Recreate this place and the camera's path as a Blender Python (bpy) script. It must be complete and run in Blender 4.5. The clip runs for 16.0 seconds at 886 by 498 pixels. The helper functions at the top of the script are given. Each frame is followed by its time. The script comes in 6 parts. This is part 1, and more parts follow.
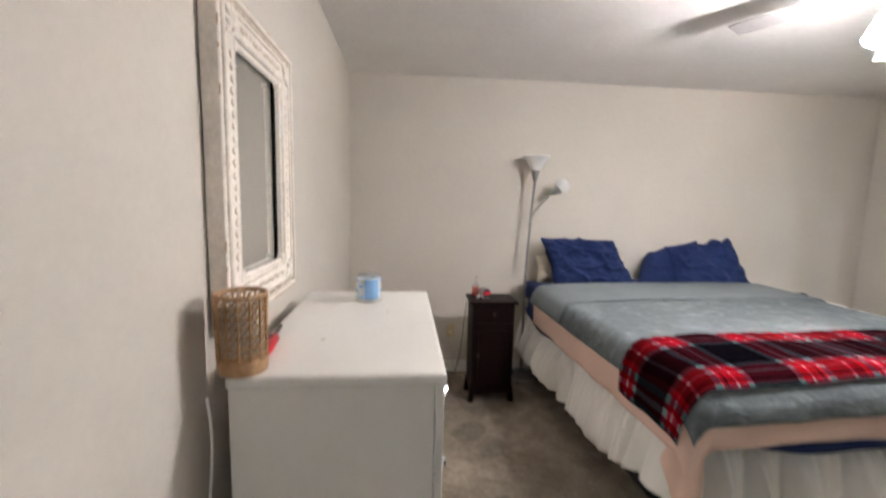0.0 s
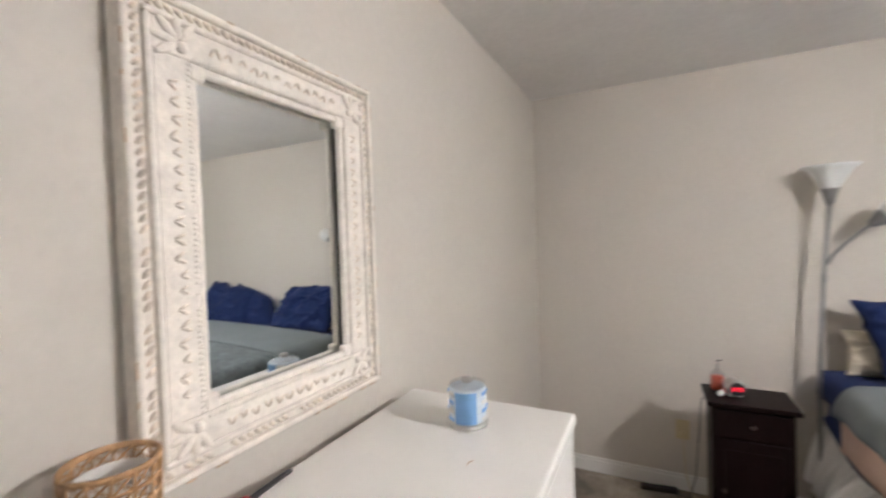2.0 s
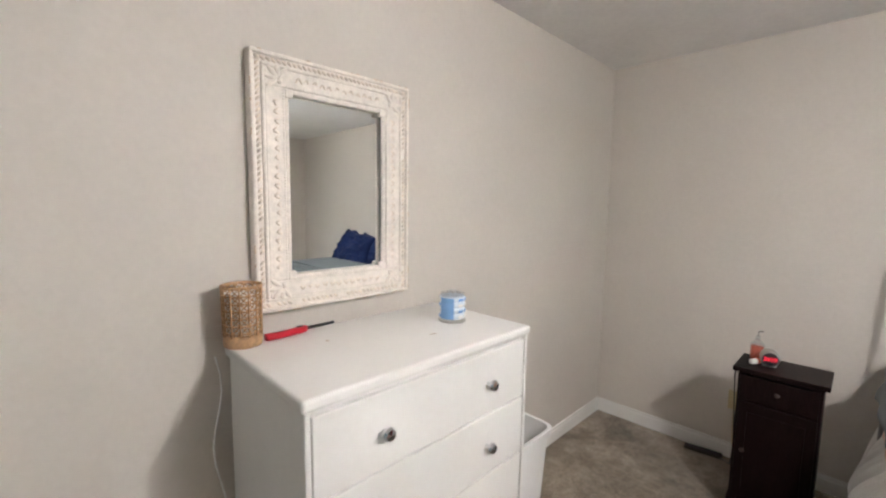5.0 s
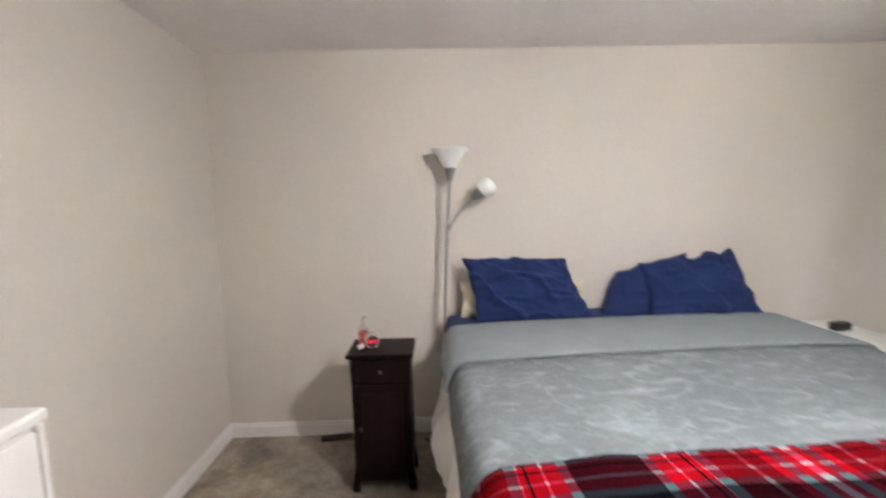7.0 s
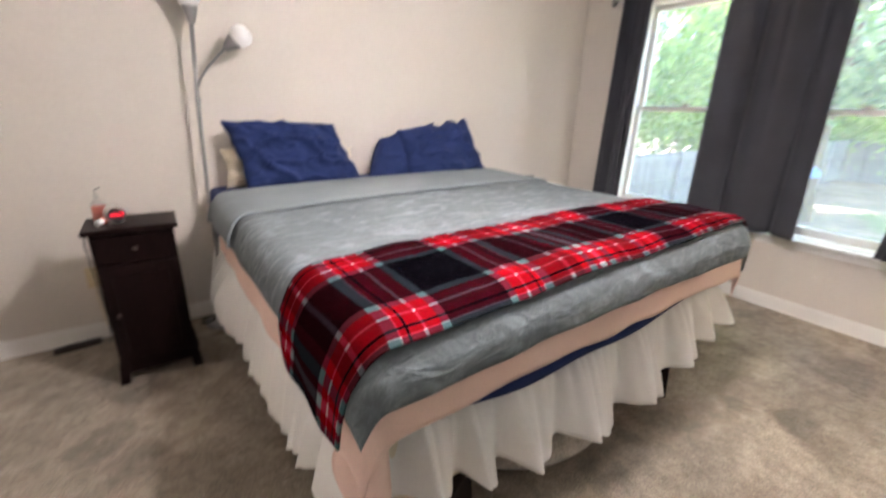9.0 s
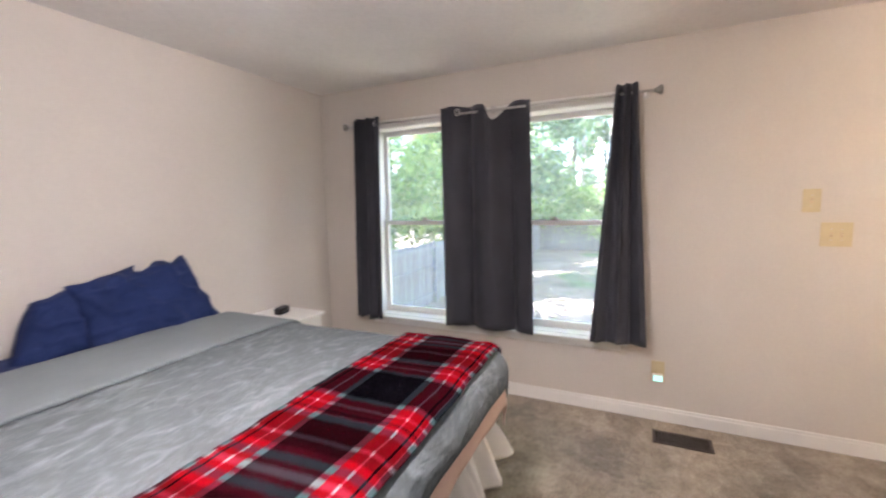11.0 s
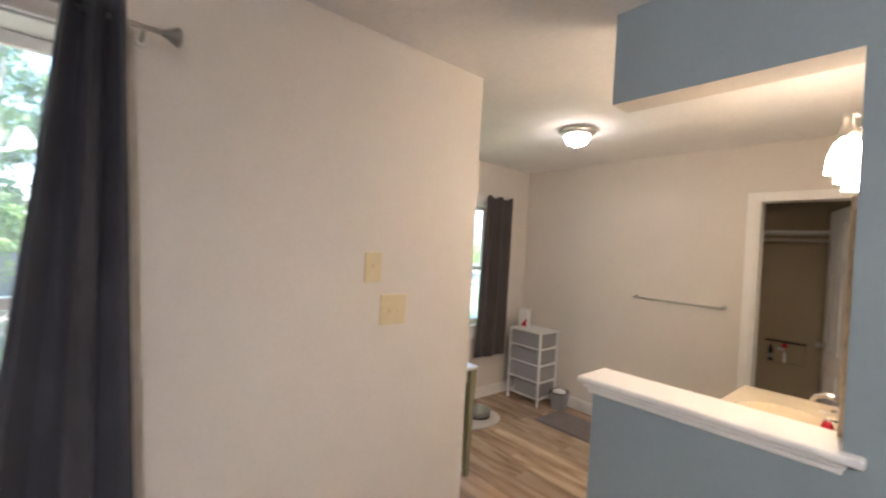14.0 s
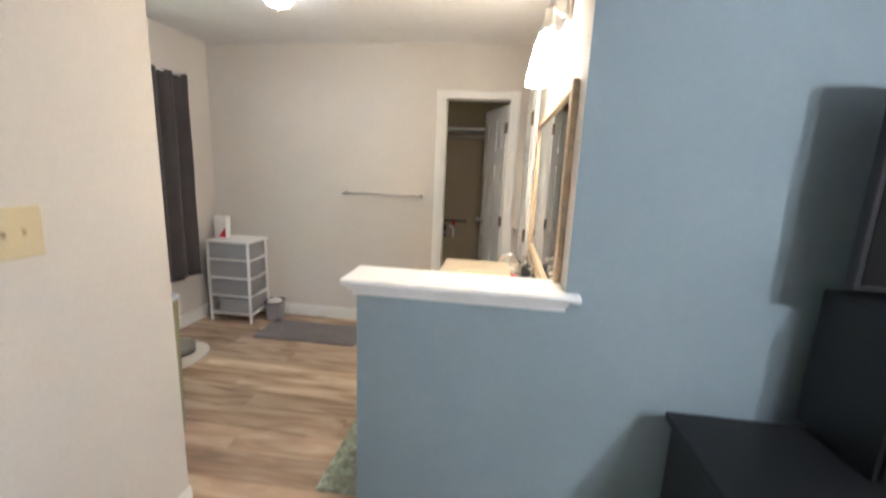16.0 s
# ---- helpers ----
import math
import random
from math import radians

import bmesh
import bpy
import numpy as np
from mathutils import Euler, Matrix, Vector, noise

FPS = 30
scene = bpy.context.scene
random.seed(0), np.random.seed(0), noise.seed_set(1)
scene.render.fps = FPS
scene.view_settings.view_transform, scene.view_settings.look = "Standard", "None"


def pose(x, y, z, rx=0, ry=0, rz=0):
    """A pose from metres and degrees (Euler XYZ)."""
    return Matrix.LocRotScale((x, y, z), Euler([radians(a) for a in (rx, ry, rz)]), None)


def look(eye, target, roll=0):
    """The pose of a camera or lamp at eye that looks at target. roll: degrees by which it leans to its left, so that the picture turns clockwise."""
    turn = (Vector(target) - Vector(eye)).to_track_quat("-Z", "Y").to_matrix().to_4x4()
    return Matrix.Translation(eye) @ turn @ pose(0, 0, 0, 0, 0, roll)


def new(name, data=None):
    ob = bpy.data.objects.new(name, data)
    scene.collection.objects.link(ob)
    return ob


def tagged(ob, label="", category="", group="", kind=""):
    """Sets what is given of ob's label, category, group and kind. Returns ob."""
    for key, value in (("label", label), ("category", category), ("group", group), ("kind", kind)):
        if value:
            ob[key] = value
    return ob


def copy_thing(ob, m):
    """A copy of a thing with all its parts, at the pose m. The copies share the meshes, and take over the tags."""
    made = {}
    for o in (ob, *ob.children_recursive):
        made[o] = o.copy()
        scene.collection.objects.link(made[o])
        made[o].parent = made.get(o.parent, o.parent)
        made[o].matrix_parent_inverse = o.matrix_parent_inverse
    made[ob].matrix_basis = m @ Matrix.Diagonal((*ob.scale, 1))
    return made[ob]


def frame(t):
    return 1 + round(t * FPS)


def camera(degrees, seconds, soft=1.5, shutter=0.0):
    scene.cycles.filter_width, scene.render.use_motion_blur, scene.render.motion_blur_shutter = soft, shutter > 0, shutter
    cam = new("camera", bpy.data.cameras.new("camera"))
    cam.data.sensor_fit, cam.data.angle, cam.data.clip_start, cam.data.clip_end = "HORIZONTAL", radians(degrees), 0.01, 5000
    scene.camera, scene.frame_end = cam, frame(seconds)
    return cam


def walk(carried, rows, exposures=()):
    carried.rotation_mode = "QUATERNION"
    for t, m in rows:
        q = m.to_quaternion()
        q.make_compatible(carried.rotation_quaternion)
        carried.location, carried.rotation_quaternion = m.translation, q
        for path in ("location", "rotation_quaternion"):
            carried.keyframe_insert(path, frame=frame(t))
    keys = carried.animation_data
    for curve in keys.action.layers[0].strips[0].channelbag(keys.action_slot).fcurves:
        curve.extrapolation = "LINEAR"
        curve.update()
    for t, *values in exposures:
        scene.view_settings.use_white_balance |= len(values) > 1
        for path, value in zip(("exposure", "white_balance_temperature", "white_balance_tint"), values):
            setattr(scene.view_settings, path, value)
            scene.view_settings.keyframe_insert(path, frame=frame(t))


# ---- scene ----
cam = camera(93.7, 16.0, soft=2.1, shutter=0.5)
PATH = [
    (0, (0.094, 0.015, 1.473), (0.282, 1.992, 1.234), 1.3),
    (0.5, (0.207, 0.14, 1.549), (0.201, 2.139, 1.531), 0.7),
    (1, (0.283, 0.281, 1.533), (0.17, 2.278, 1.56), -0.7),
    (1.5, (0.294, 0.511, 1.532), (-0.072, 2.477, 1.563), -1.8),
    (2, (0.368, 0.645, 1.532), (-0.537, 2.428, 1.485), -1.9),
    (2.5, (0.489, 0.647, 1.526), (-0.788, 2.184, 1.436), -1.0),
    (3, (0.61, 0.542, 1.5), (-0.793, 1.956, 1.319), -0.7),
    (3.2, (0.664, 0.507, 1.476), (-0.761, 1.883, 1.199), -0.4),
    (5.3, (0.978, 0.514, 1.499), (-0.43, 1.925, 1.339), 1.4),
    (5.5, (0.995, 0.524, 1.555), (-0.348, 2.006, 1.519), 0.8),
    (6, (1.012, 0.613, 1.546), (0.003, 2.339, 1.566), -0.5),
    (6.5, (1.034, 0.748, 1.535), (0.548, 2.686, 1.452), -1.2),
    (7, (1.04, 0.81, 1.515), (1.076, 2.797, 1.292), -1.3),
    (7.5, (1.041, 0.813, 1.444), (1.371, 2.723, 0.952), -0.9),
    (8, (1.017, 0.751, 1.376), (1.563, 2.556, 0.71), -0.4),
    (8.5, (0.963, 0.659, 1.315), (1.718, 2.313, 0.483), 1.4),
    (9, (0.887, 0.678, 1.282), (1.956, 2.238, 0.632), 1.5),
    (9.2, (0.866, 0.68, 1.273), (2.064, 2.204, 0.783), 0.7),
    (11.3, (1.474, 0.933, 1.481), (3.347, 1.604, 1.279), -1.9),
    (11.5, (1.601, 0.992, 1.476), (3.526, 1.494, 1.261), -1.9),
    (12, (1.872, 1.04, 1.484), (3.849, 1.178, 1.214), -1.9),
    (12.5, (2.178, 1.036, 1.481), (4.157, 0.933, 1.213), -1.9),
    (13, (2.419, 1.002, 1.481), (4.356, 0.542, 1.295), -1.6),
    (13.5, (2.622, 1.004, 1.527), (4.378, 0.049, 1.452), 0.4),
    (14, (2.711, 0.93, 1.54), (4.237, -0.362, 1.532), 3.3),
    (14.5, (2.845, 0.825, 1.55), (4.175, -0.668, 1.574), 4.4),
    (15, (2.969, 0.732, 1.534), (3.841, -1.068, 1.507), 3.2),
    (15.5, (3.049, 0.735, 1.533), (3.442, -1.221, 1.394), 2.2),
    (16, (3.063, 0.76, 1.461), (3.316, -1.185, 1.07), 2.4),
]
walk(cam, [(t, look(eye, target, roll)) for t, eye, target, roll in PATH],
     exposures=[(0.0, 3.72, 6450, 14), (1.0, 3.55, 6350, 14), (2.0, 3.60, 6350, 13), (2.5, 3.55, 6350, 12), (5.5, 3.66, 6350, 13), (7.5, 3.86, 6450, 15), (9.2, 4.08, 6550, 19), (11.3, 3.60, 6450, 23), (12.0, 3.28, 6300, 19), (12.5, 3.25, 6250, 18), (13.5, 3.30, 6500, 20), (14.5, 3.38, 5950, 15), (15.0, 3.32, 5800, 12), (15.5, 3.48, 5750, 12), (16.0, 3.72, 5600, 11)])

# ---- world, sun, exposure ----
scene.view_settings.exposure = 2.9
SUN_EL, SUN_AZ = radians(60), radians(-32)
world = bpy.data.worlds.new("world")
scene.world = world
world.use_nodes = True
_wn, _wl = world.node_tree.nodes, world.node_tree.links
_sky = _wn.new("ShaderNodeTexSky")
_sky.sky_type, _sky.sun_disc = "NISHITA", False
_sky.sun_elevation, _sky.sun_rotation = SUN_EL, SUN_AZ
_wl.new(_sky.outputs[0], _wn["Background"].inputs[0])
_wn["Background"].inputs[1].default_value = 0.15
sun = new("sun", bpy.data.lights.new("sun", "SUN"))
sun.data.energy, sun.data.angle, sun.data.color = 5.0, radians(0.5), (1.0, 0.95, 0.87)
_sd = Vector((math.sin(SUN_AZ) * math.cos(SUN_EL), math.cos(SUN_AZ) * math.cos(SUN_EL), math.sin(SUN_EL)))
sun.matrix_world = look(_sd * 50, (0, 0, 0))

FAN_GLOW, BULB_GLOW, VANITY_GLOW, DOME_GLOW = 28.0, 92.0, 6.3, 5.0

# ---- plan (metres) ----
XW, XE, YN, YS, ZC = -0.342, 4.28, 3.443, -0.525, 2.44
VX0, VX1, VY1, VY0 = 2.84, 5.715, -0.645, -2.84
JAMB_Y = -0.61


# ---- materials ----
def mat(name, col, rough=0.6, metal=0.0, grain=0.0, grain_scale=60.0, blotch=0.0, blotch_scale=2.5, bump=0.0, bump_scale=120.0,
        sheen=0.0, spec=0.5, stretch=(1, 1, 1), uv=False, vary=0.0):
    """A surface with colour variation at two scales and fine relief."""
    m = bpy.data.materials.new(name)
    m.use_nodes = True
    n, l = m.node_tree.nodes, m.node_tree.links
    b = n["Principled BSDF"]
    b.inputs["Roughness"].default_value, b.inputs["Metallic"].default_value = rough, metal
    b.inputs["Specular IOR Level"].default_value = spec
    b.inputs["Sheen Weight"].default_value = sheen
    b.inputs["Sheen Roughness"].default_value = 0.4
    tc, mp = n.new("ShaderNodeTexCoord"), n.new("ShaderNodeMapping")
    l.new(tc.outputs["UV" if uv else "Object"], mp.inputs[0])
    mp.inputs["Scale"].default_value = stretch
    cur = n.new("ShaderNodeRGB").outputs[0]
    cur.default_value = (*col, 1)
    for amount, scale, detail in ((blotch, blotch_scale, 3), (grain, grain_scale, 4)):
        if amount:
            t = n.new("ShaderNodeTexNoise")
            t.inputs["Scale"].default_value, t.inputs["Detail"].default_value = scale, detail
            l.new(mp.outputs[0], t.inputs[0])
            r = n.new("ShaderNodeMapRange")
            r.inputs[1].default_value, r.inputs[2].default_value = 0.3, 0.7
            r.inputs[3].default_value, r.inputs[4].default_value = 1 - amount, 1 + amount
            l.new(t.outputs[0], r.inputs[0])
            x = n.new("ShaderNodeVectorMath")
            x.operation = "SCALE"
            l.new(cur, x.inputs[0])
            l.new(r.outputs[0], x.inputs["Scale"])
            cur = x.outputs[0]
    if vary:
        o = n.new("ShaderNodeObjectInfo")
        r = n.new("ShaderNodeMapRange")
        r.inputs[3].default_value, r.inputs[4].default_value = 1 - vary, 1 + vary
        l.new(o.outputs["Random"], r.inputs[0])
        x = n.new("ShaderNodeVectorMath")
        x.operation = "SCALE"
        l.new(cur, x.inputs[0])
        l.new(r.outputs[0], x.inputs["Scale"])
        cur = x.outputs[0]
    l.new(cur, b.inputs["Base Color"])
    if bump:
        t = n.new("ShaderNodeTexNoise")
        t.inputs["Scale"].default_value, t.inputs["Detail"].default_value = bump_scale, 5
        l.new(mp.outputs[0], t.inputs[0])
        u = n.new("ShaderNodeBump")
        u.inputs["Strength"].default_value, u.inputs["Distance"].default_value = bump, 0.004
        l.new(t.outputs[0], u.inputs["Height"])
        l.new(u.outputs[0], b.inputs["Normal"])
    return m


def glow(name, col, strength):
    m = bpy.data.materials.new(name)
    m.use_nodes = True
    b = m.node_tree.nodes["Principled BSDF"]
    b.inputs["Base Color"].default_value = (*col, 1)
    b.inputs["Roughness"].default_value = 0.3
    b.inputs["Emission Color"].default_value = (*col, 1)
    b.inputs["Emission Strength"].default_value = strength
    return m


def glassy(name, col=(1, 1, 1), rough=0.0, alpha=None, glare_veil=0.0):
    m = bpy.data.materials.new(name)
    m.use_nodes = True
    n, l = m.node_tree.nodes, m.node_tree.links
    out = n["Material Output"]
    tr, gl, mix = n.new("ShaderNodeBsdfTransparent"), n.new("ShaderNodeBsdfGlossy"), n.new("ShaderNodeMixShader")
    tr.inputs[0].default_value = (*col, 1)
    gl.inputs["Roughness"].default_value = max(rough, 0.01)
    mix.inputs[0].default_value = 0.025 if alpha is None else alpha
    l.new(tr.outputs[0], mix.inputs[1])
    l.new(gl.outputs[0], mix.inputs[2])
    last = mix.outputs[0]
    # bluish translucent veil stands in for the glare over the view outside
    if glare_veil:
        tl, mix2 = n.new("ShaderNodeBsdfTranslucent"), n.new("ShaderNodeMixShader")
        tl.inputs[0].default_value = (0.9, 0.95, 1.0, 1)
        tc, no, mr = n.new("ShaderNodeTexCoord"), n.new("ShaderNodeTexNoise"), n.new("ShaderNodeMapRange")
        no.inputs["Scale"].default_value, no.inputs["Detail"].default_value = 3.0, 4
        l.new(tc.outputs["Object"], no.inputs[0])
        mr.inputs[3].default_value, mr.inputs[4].default_value = glare_veil * 0.6, glare_veil * 1.4
        l.new(no.outputs[0], mr.inputs[0])
        l.new(mr.outputs[0], mix2.inputs[0])
        l.new(last, mix2.inputs[1])
        l.new(tl.outputs[0], mix2.inputs[2])
        last = mix2.outputs[0]
    l.new(last, out.inputs[0])
    return m


def carpet_mat():
    """Cut-pile carpet: fine tufts, matted patches, vacuum lanes and a few stains."""
    m = mat("carpet_pile", (0.330, 0.277, 0.212), rough=0.95, grain=0.4, grain_scale=170, spec=0.1, sheen=0.15)
    n, l = m.node_tree.nodes, m.node_tree.links
    b = n["Principled BSDF"]
    cur = b.inputs["Base Color"].links[0].from_socket
    tc = n.new("ShaderNodeTexCoord")
    for scale, lo, hi, dist, p0, p1 in ((1.3, 0.80, 1.10, 0.6, 0.47, 0.55), (11.0, 0.86, 1.10, 0.1, 0.40, 0.60), (2.6, 0.76, 1.02, 0.2, 0.38, 0.43), (38.0, 0.86, 1.12, 0, 0.35, 0.65)):
        t = n.new("ShaderNodeTexNoise")
        t.inputs["Scale"].default_value, t.inputs["Distortion"].default_value, t.inputs["Detail"].default_value = scale, dist, 5
        l.new(tc.outputs["Object"], t.inputs[0])
        r = n.new("ShaderNodeMapRange")
        for k, v in zip((1, 2, 3, 4), (p0, p1, lo, hi)):
            r.inputs[k].default_value = v
        l.new(t.outputs[0], r.inputs[0])
        x = n.new("ShaderNodeVectorMath")
        x.operation = "SCALE"
        l.new(cur, x.inputs[0])
        l.new(r.outputs[0], x.inputs["Scale"])
        cur = x.outputs[0]
    l.new(cur, b.inputs["Base Color"])
    t = n.new("ShaderNodeTexNoise")
    t.inputs["Scale"].default_value, t.inputs["Detail"].default_value = 130, 6
    l.new(tc.outputs["Object"], t.inputs[0])
    t2 = n.new("ShaderNodeTexNoise")
    t2.inputs["Scale"].default_value, t2.inputs["Detail"].default_value = 18, 3
    l.new(tc.outputs["Object"], t2.inputs[0])
    a = n.new("ShaderNodeMath")
    a.operation = "MULTIPLY_ADD"
    a.inputs[1].default_value = 1.5
    l.new(t2.outputs[0], a.inputs[0])
    l.new(t.outputs[0], a.inputs[2])
    u = n.new("ShaderNodeBump")
    u.inputs["Strength"].default_value, u.inputs["Distance"].default_value = 0.8, 0.012
    l.new(a.outputs[0], u.inputs["Height"])
    l.new(u.outputs[0], b.inputs["Normal"])
    return m


def plank_mat():
    """Vinyl oak planks: long grain, knots, tone by plank."""
    m = bpy.data.materials.new("oak_plank")
    m.use_nodes = True
    n, l = m.node_tree.nodes, m.node_tree.links
    b = n["Principled BSDF"]
    tc, oi, mp = n.new("ShaderNodeTexCoord"), n.new("ShaderNodeObjectInfo"), n.new("ShaderNodeMapping")
    cb = n.new("ShaderNodeCombineXYZ")
    mu = n.new("ShaderNodeMath")
    mu.operation, mu.inputs[1].default_value = "MULTIPLY", 40.0
    l.new(oi.outputs["Random"], mu.inputs[0])
    l.new(mu.outputs[0], cb.inputs[0])
    l.new(mu.outputs[0], cb.inputs[1])
    l.new(cb.outputs[0], mp.inputs["Location"])
    mp.inputs["Scale"].default_value = (0.8, 5.0, 1)
    l.new(tc.outputs["Object"], mp.inputs[0])
    t = n.new("ShaderNodeTexNoise")
    t.inputs["Scale"].default_value, t.inputs["Detail"].default_value, t.inputs["Distortion"].default_value = 2.2, 7, 0.9
    l.new(mp.outputs[0], t.inputs[0])
    ramp = n.new("ShaderNodeValToRGB")
    e = ramp.color_ramp.elements
    e[0].position, e[0].color = 0.3, (0.27, 0.18, 0.115, 1)
    e[1].position, e[1].color = 0.68, (0.58, 0.44, 0.31, 1)
    k = e.new(0.47)
    k.color = (0.42, 0.29, 0.19, 1)
    l.new(t.outputs[0], ramp.inputs[0])
    r = n.new("ShaderNodeMapRange")
    r.inputs[3].default_value, r.inputs[4].default_value = 0.78, 1.26
    l.new(oi.outputs["Random"], r.inputs[0])
    x = n.new("ShaderNodeVectorMath")
    x.operation = "SCALE"
    l.new(ramp.outputs[0], x.inputs[0])
    l.new(r.outputs[0], x.inputs["Scale"])
    l.new(x.outputs[0], b.inputs["Base Color"])
    b.inputs["Roughness"].default_value, b.inputs["Specular IOR Level"].default_value = 0.2, 0.8
    u = n.new("ShaderNodeBump")
    u.inputs["Strength"].default_value, u.inputs["Distance"].default_value = 0.18, 0.0015
    l.new(t.outputs[0], u.inputs["Height"])
    l.new(u.outputs[0], b.inputs["Normal"])
    return m


def plaid_mat():
    """Tartan fleece from cloth coordinates: bands of red, dark maroon, teal grey and black with white lines."""
    m = bpy.data.materials.new("tartan_fleece")
    m.use_nodes = True
    n, l = m.node_tree.nodes, m.node_tree.links
    b = n["Principled BSDF"]
    b.inputs["Roughness"].default_value = 0.9
    b.inputs["Sheen Weight"].default_value = 0.0
    b.inputs["Specular IOR Level"].default_value = 0.0
    uvn, sep = n.new("ShaderNodeUVMap"), n.new("ShaderNodeSeparateXYZ")
    l.new(uvn.outputs[0], sep.inputs[0])
    BL, RD, MA, TE, WH, GR = (0.013, 0.012, 0.016, 1), (0.30, 0.009, 0.022, 1), (0.10, 0.007, 0.011, 1), (0.12, 0.195, 0.195, 1), (0.52, 0.46, 0.45, 1), (0.22, 0.16, 0.17, 1)
    half = [(0.0, BL), (0.10, TE), (0.122, RD), (0.163, WH), (0.171, RD), (0.205, BL), (0.213, RD), (0.228, WH), (0.234, TE), (0.265, MA), (0.345, GR), (0.36, MA), (0.405, RD), (0.432, TE), (0.462, RD), (0.488, WH)]
    bands = half + [(1 - half[k + 1][0], half[k][1]) for k in range(len(half) - 2, -1, -1)]
    cols = []
    for axis, period, shift in ((0, 0.95, 0.67), (1, 0.95, 0.0)):
        d = n.new("ShaderNodeMath")
        d.operation, d.inputs[1].default_value, d.inputs[2].default_value = "MULTIPLY_ADD", 1 / period, shift
        l.new(sep.outputs[axis], d.inputs[0])
        f = n.new("ShaderNodeMath")
        f.operation = "FRACT"
        l.new(d.outputs[0], f.inputs[0])
        ramp = n.new("ShaderNodeValToRGB")
        ramp.color_ramp.interpolation = "CONSTANT"
        e = ramp.color_ramp.elements
        e[0].color = bands[0][1]
        e[1].position, e[1].color = bands[1]
        for p, c in bands[2:]:
            k = e.new(p)
            k.color = c
        l.new(f.outputs[0], ramp.inputs[0])
        cols.append(ramp.outputs[0])
    mix = n.new("ShaderNodeMix")
    mix.data_type, mix.blend_type, mix.inputs[0].default_value = "RGBA", "MULTIPLY", 1.0
    l.new(cols[0], mix.inputs[6])
    l.new(cols[1], mix.inputs[7])
    gm = n.new("ShaderNodeGamma")
    gm.inputs[1].default_value = 0.73
    l.new(mix.outputs[2], gm.inputs[0])
    t = n.new("ShaderNodeTexNoise")
    t.inputs["Scale"].default_value, t.inputs["Detail"].default_value = 220, 3
    l.new(uvn.outputs[0], t.inputs[0])
    r = n.new("ShaderNodeMapRange")
    r.inputs[3].default_value, r.inputs[4].default_value = 0.75, 1.35
    l.new(t.outputs[0], r.inputs[0])
    x = n.new("ShaderNodeVectorMath")
    x.operation = "SCALE"
    l.new(gm.outputs[0], x.inputs[0])
    l.new(r.outputs[0], x.inputs["Scale"])
    l.new(x.outputs[0], b.inputs["Base Color"])
    u = n.new("ShaderNodeBump")
    u.inputs["Strength"].default_value, u.inputs["Distance"].default_value = 0.4, 0.004
    l.new(t.outputs[0], u.inputs["Height"])
    l.new(u.outputs[0], b.inputs["Normal"])
    return m


def plush_mat():
    """Grey plush blanket; its brushed pile's sheen is painted as lighter and darker patches."""
    m = mat("grey_plush", (0.166, 0.190, 0.197), rough=0.9, grain=0.12, grain_scale=300, spec=0.06, sheen=0.05, uv=True, bump=0.3, bump_scale=260)
    n, l = m.node_tree.nodes, m.node_tree.links
    b = n["Principled BSDF"]
    cur = b.inputs["Base Color"].links[0].from_socket
    uvn = n.new("ShaderNodeUVMap")
    # highlights of the brushed pile, put into the colour as stretched noise
    for scale, lo, hi, dist, sx, sy in ((3.0, 0.92, 1.08, 1.5, 1, 1), (6.0, 0.90, 1.32, 1.8, 1.0, 1.7), (14.0, 0.93, 1.16, 2.4, 1, 1.6)):
        t = n.new("ShaderNodeTexNoise")
        t.inputs["Scale"].default_value, t.inputs["Distortion"].default_value, t.inputs["Detail"].default_value = scale, dist, 4
        mp = n.new("ShaderNodeMapping")
        mp.inputs["Scale"].default_value, mp.inputs["Rotation"].default_value = (sx, sy, 1), (0, 0, 0.5)
        l.new(uvn.outputs[0], mp.inputs[0])
        l.new(mp.outputs[0], t.inputs[0])
        r = n.new("ShaderNodeMapRange")
        for k, v in zip((1, 2, 3, 4), (0.50, 0.68, lo, hi)):
            r.inputs[k].default_value = v
        l.new(t.outputs[0], r.inputs[0])
        x = n.new("ShaderNodeVectorMath")
        x.operation = "SCALE"
        l.new(cur, x.inputs[0])
        l.new(r.outputs[0], x.inputs["Scale"])
        cur = x.outputs[0]
    l.new(cur, b.inputs["Base Color"])
    fine = b.inputs["Normal"].links[0].from_node
    t = n.new("ShaderNodeTexNoise")
    t.inputs["Scale"].default_value, t.inputs["Distortion"].default_value, t.inputs["Detail"].default_value = 9.0, 1.6, 3
    mp = n.new("ShaderNodeMapping")
    mp.inputs["Scale"].default_value, mp.inputs["Rotation"].default_value = (1.0, 1.8, 1), (0, 0, -0.6)
    l.new(uvn.outputs[0], mp.inputs[0])
    l.new(mp.outputs[0], t.inputs[0])
    u = n.new("ShaderNodeBump")
    u.inputs["Strength"].default_value, u.inputs["Distance"].default_value = 0.55, 0.02
    l.new(t.outputs[0], u.inputs["Height"])
    l.new(u.outputs[0], fine.inputs["Normal"])
    return m


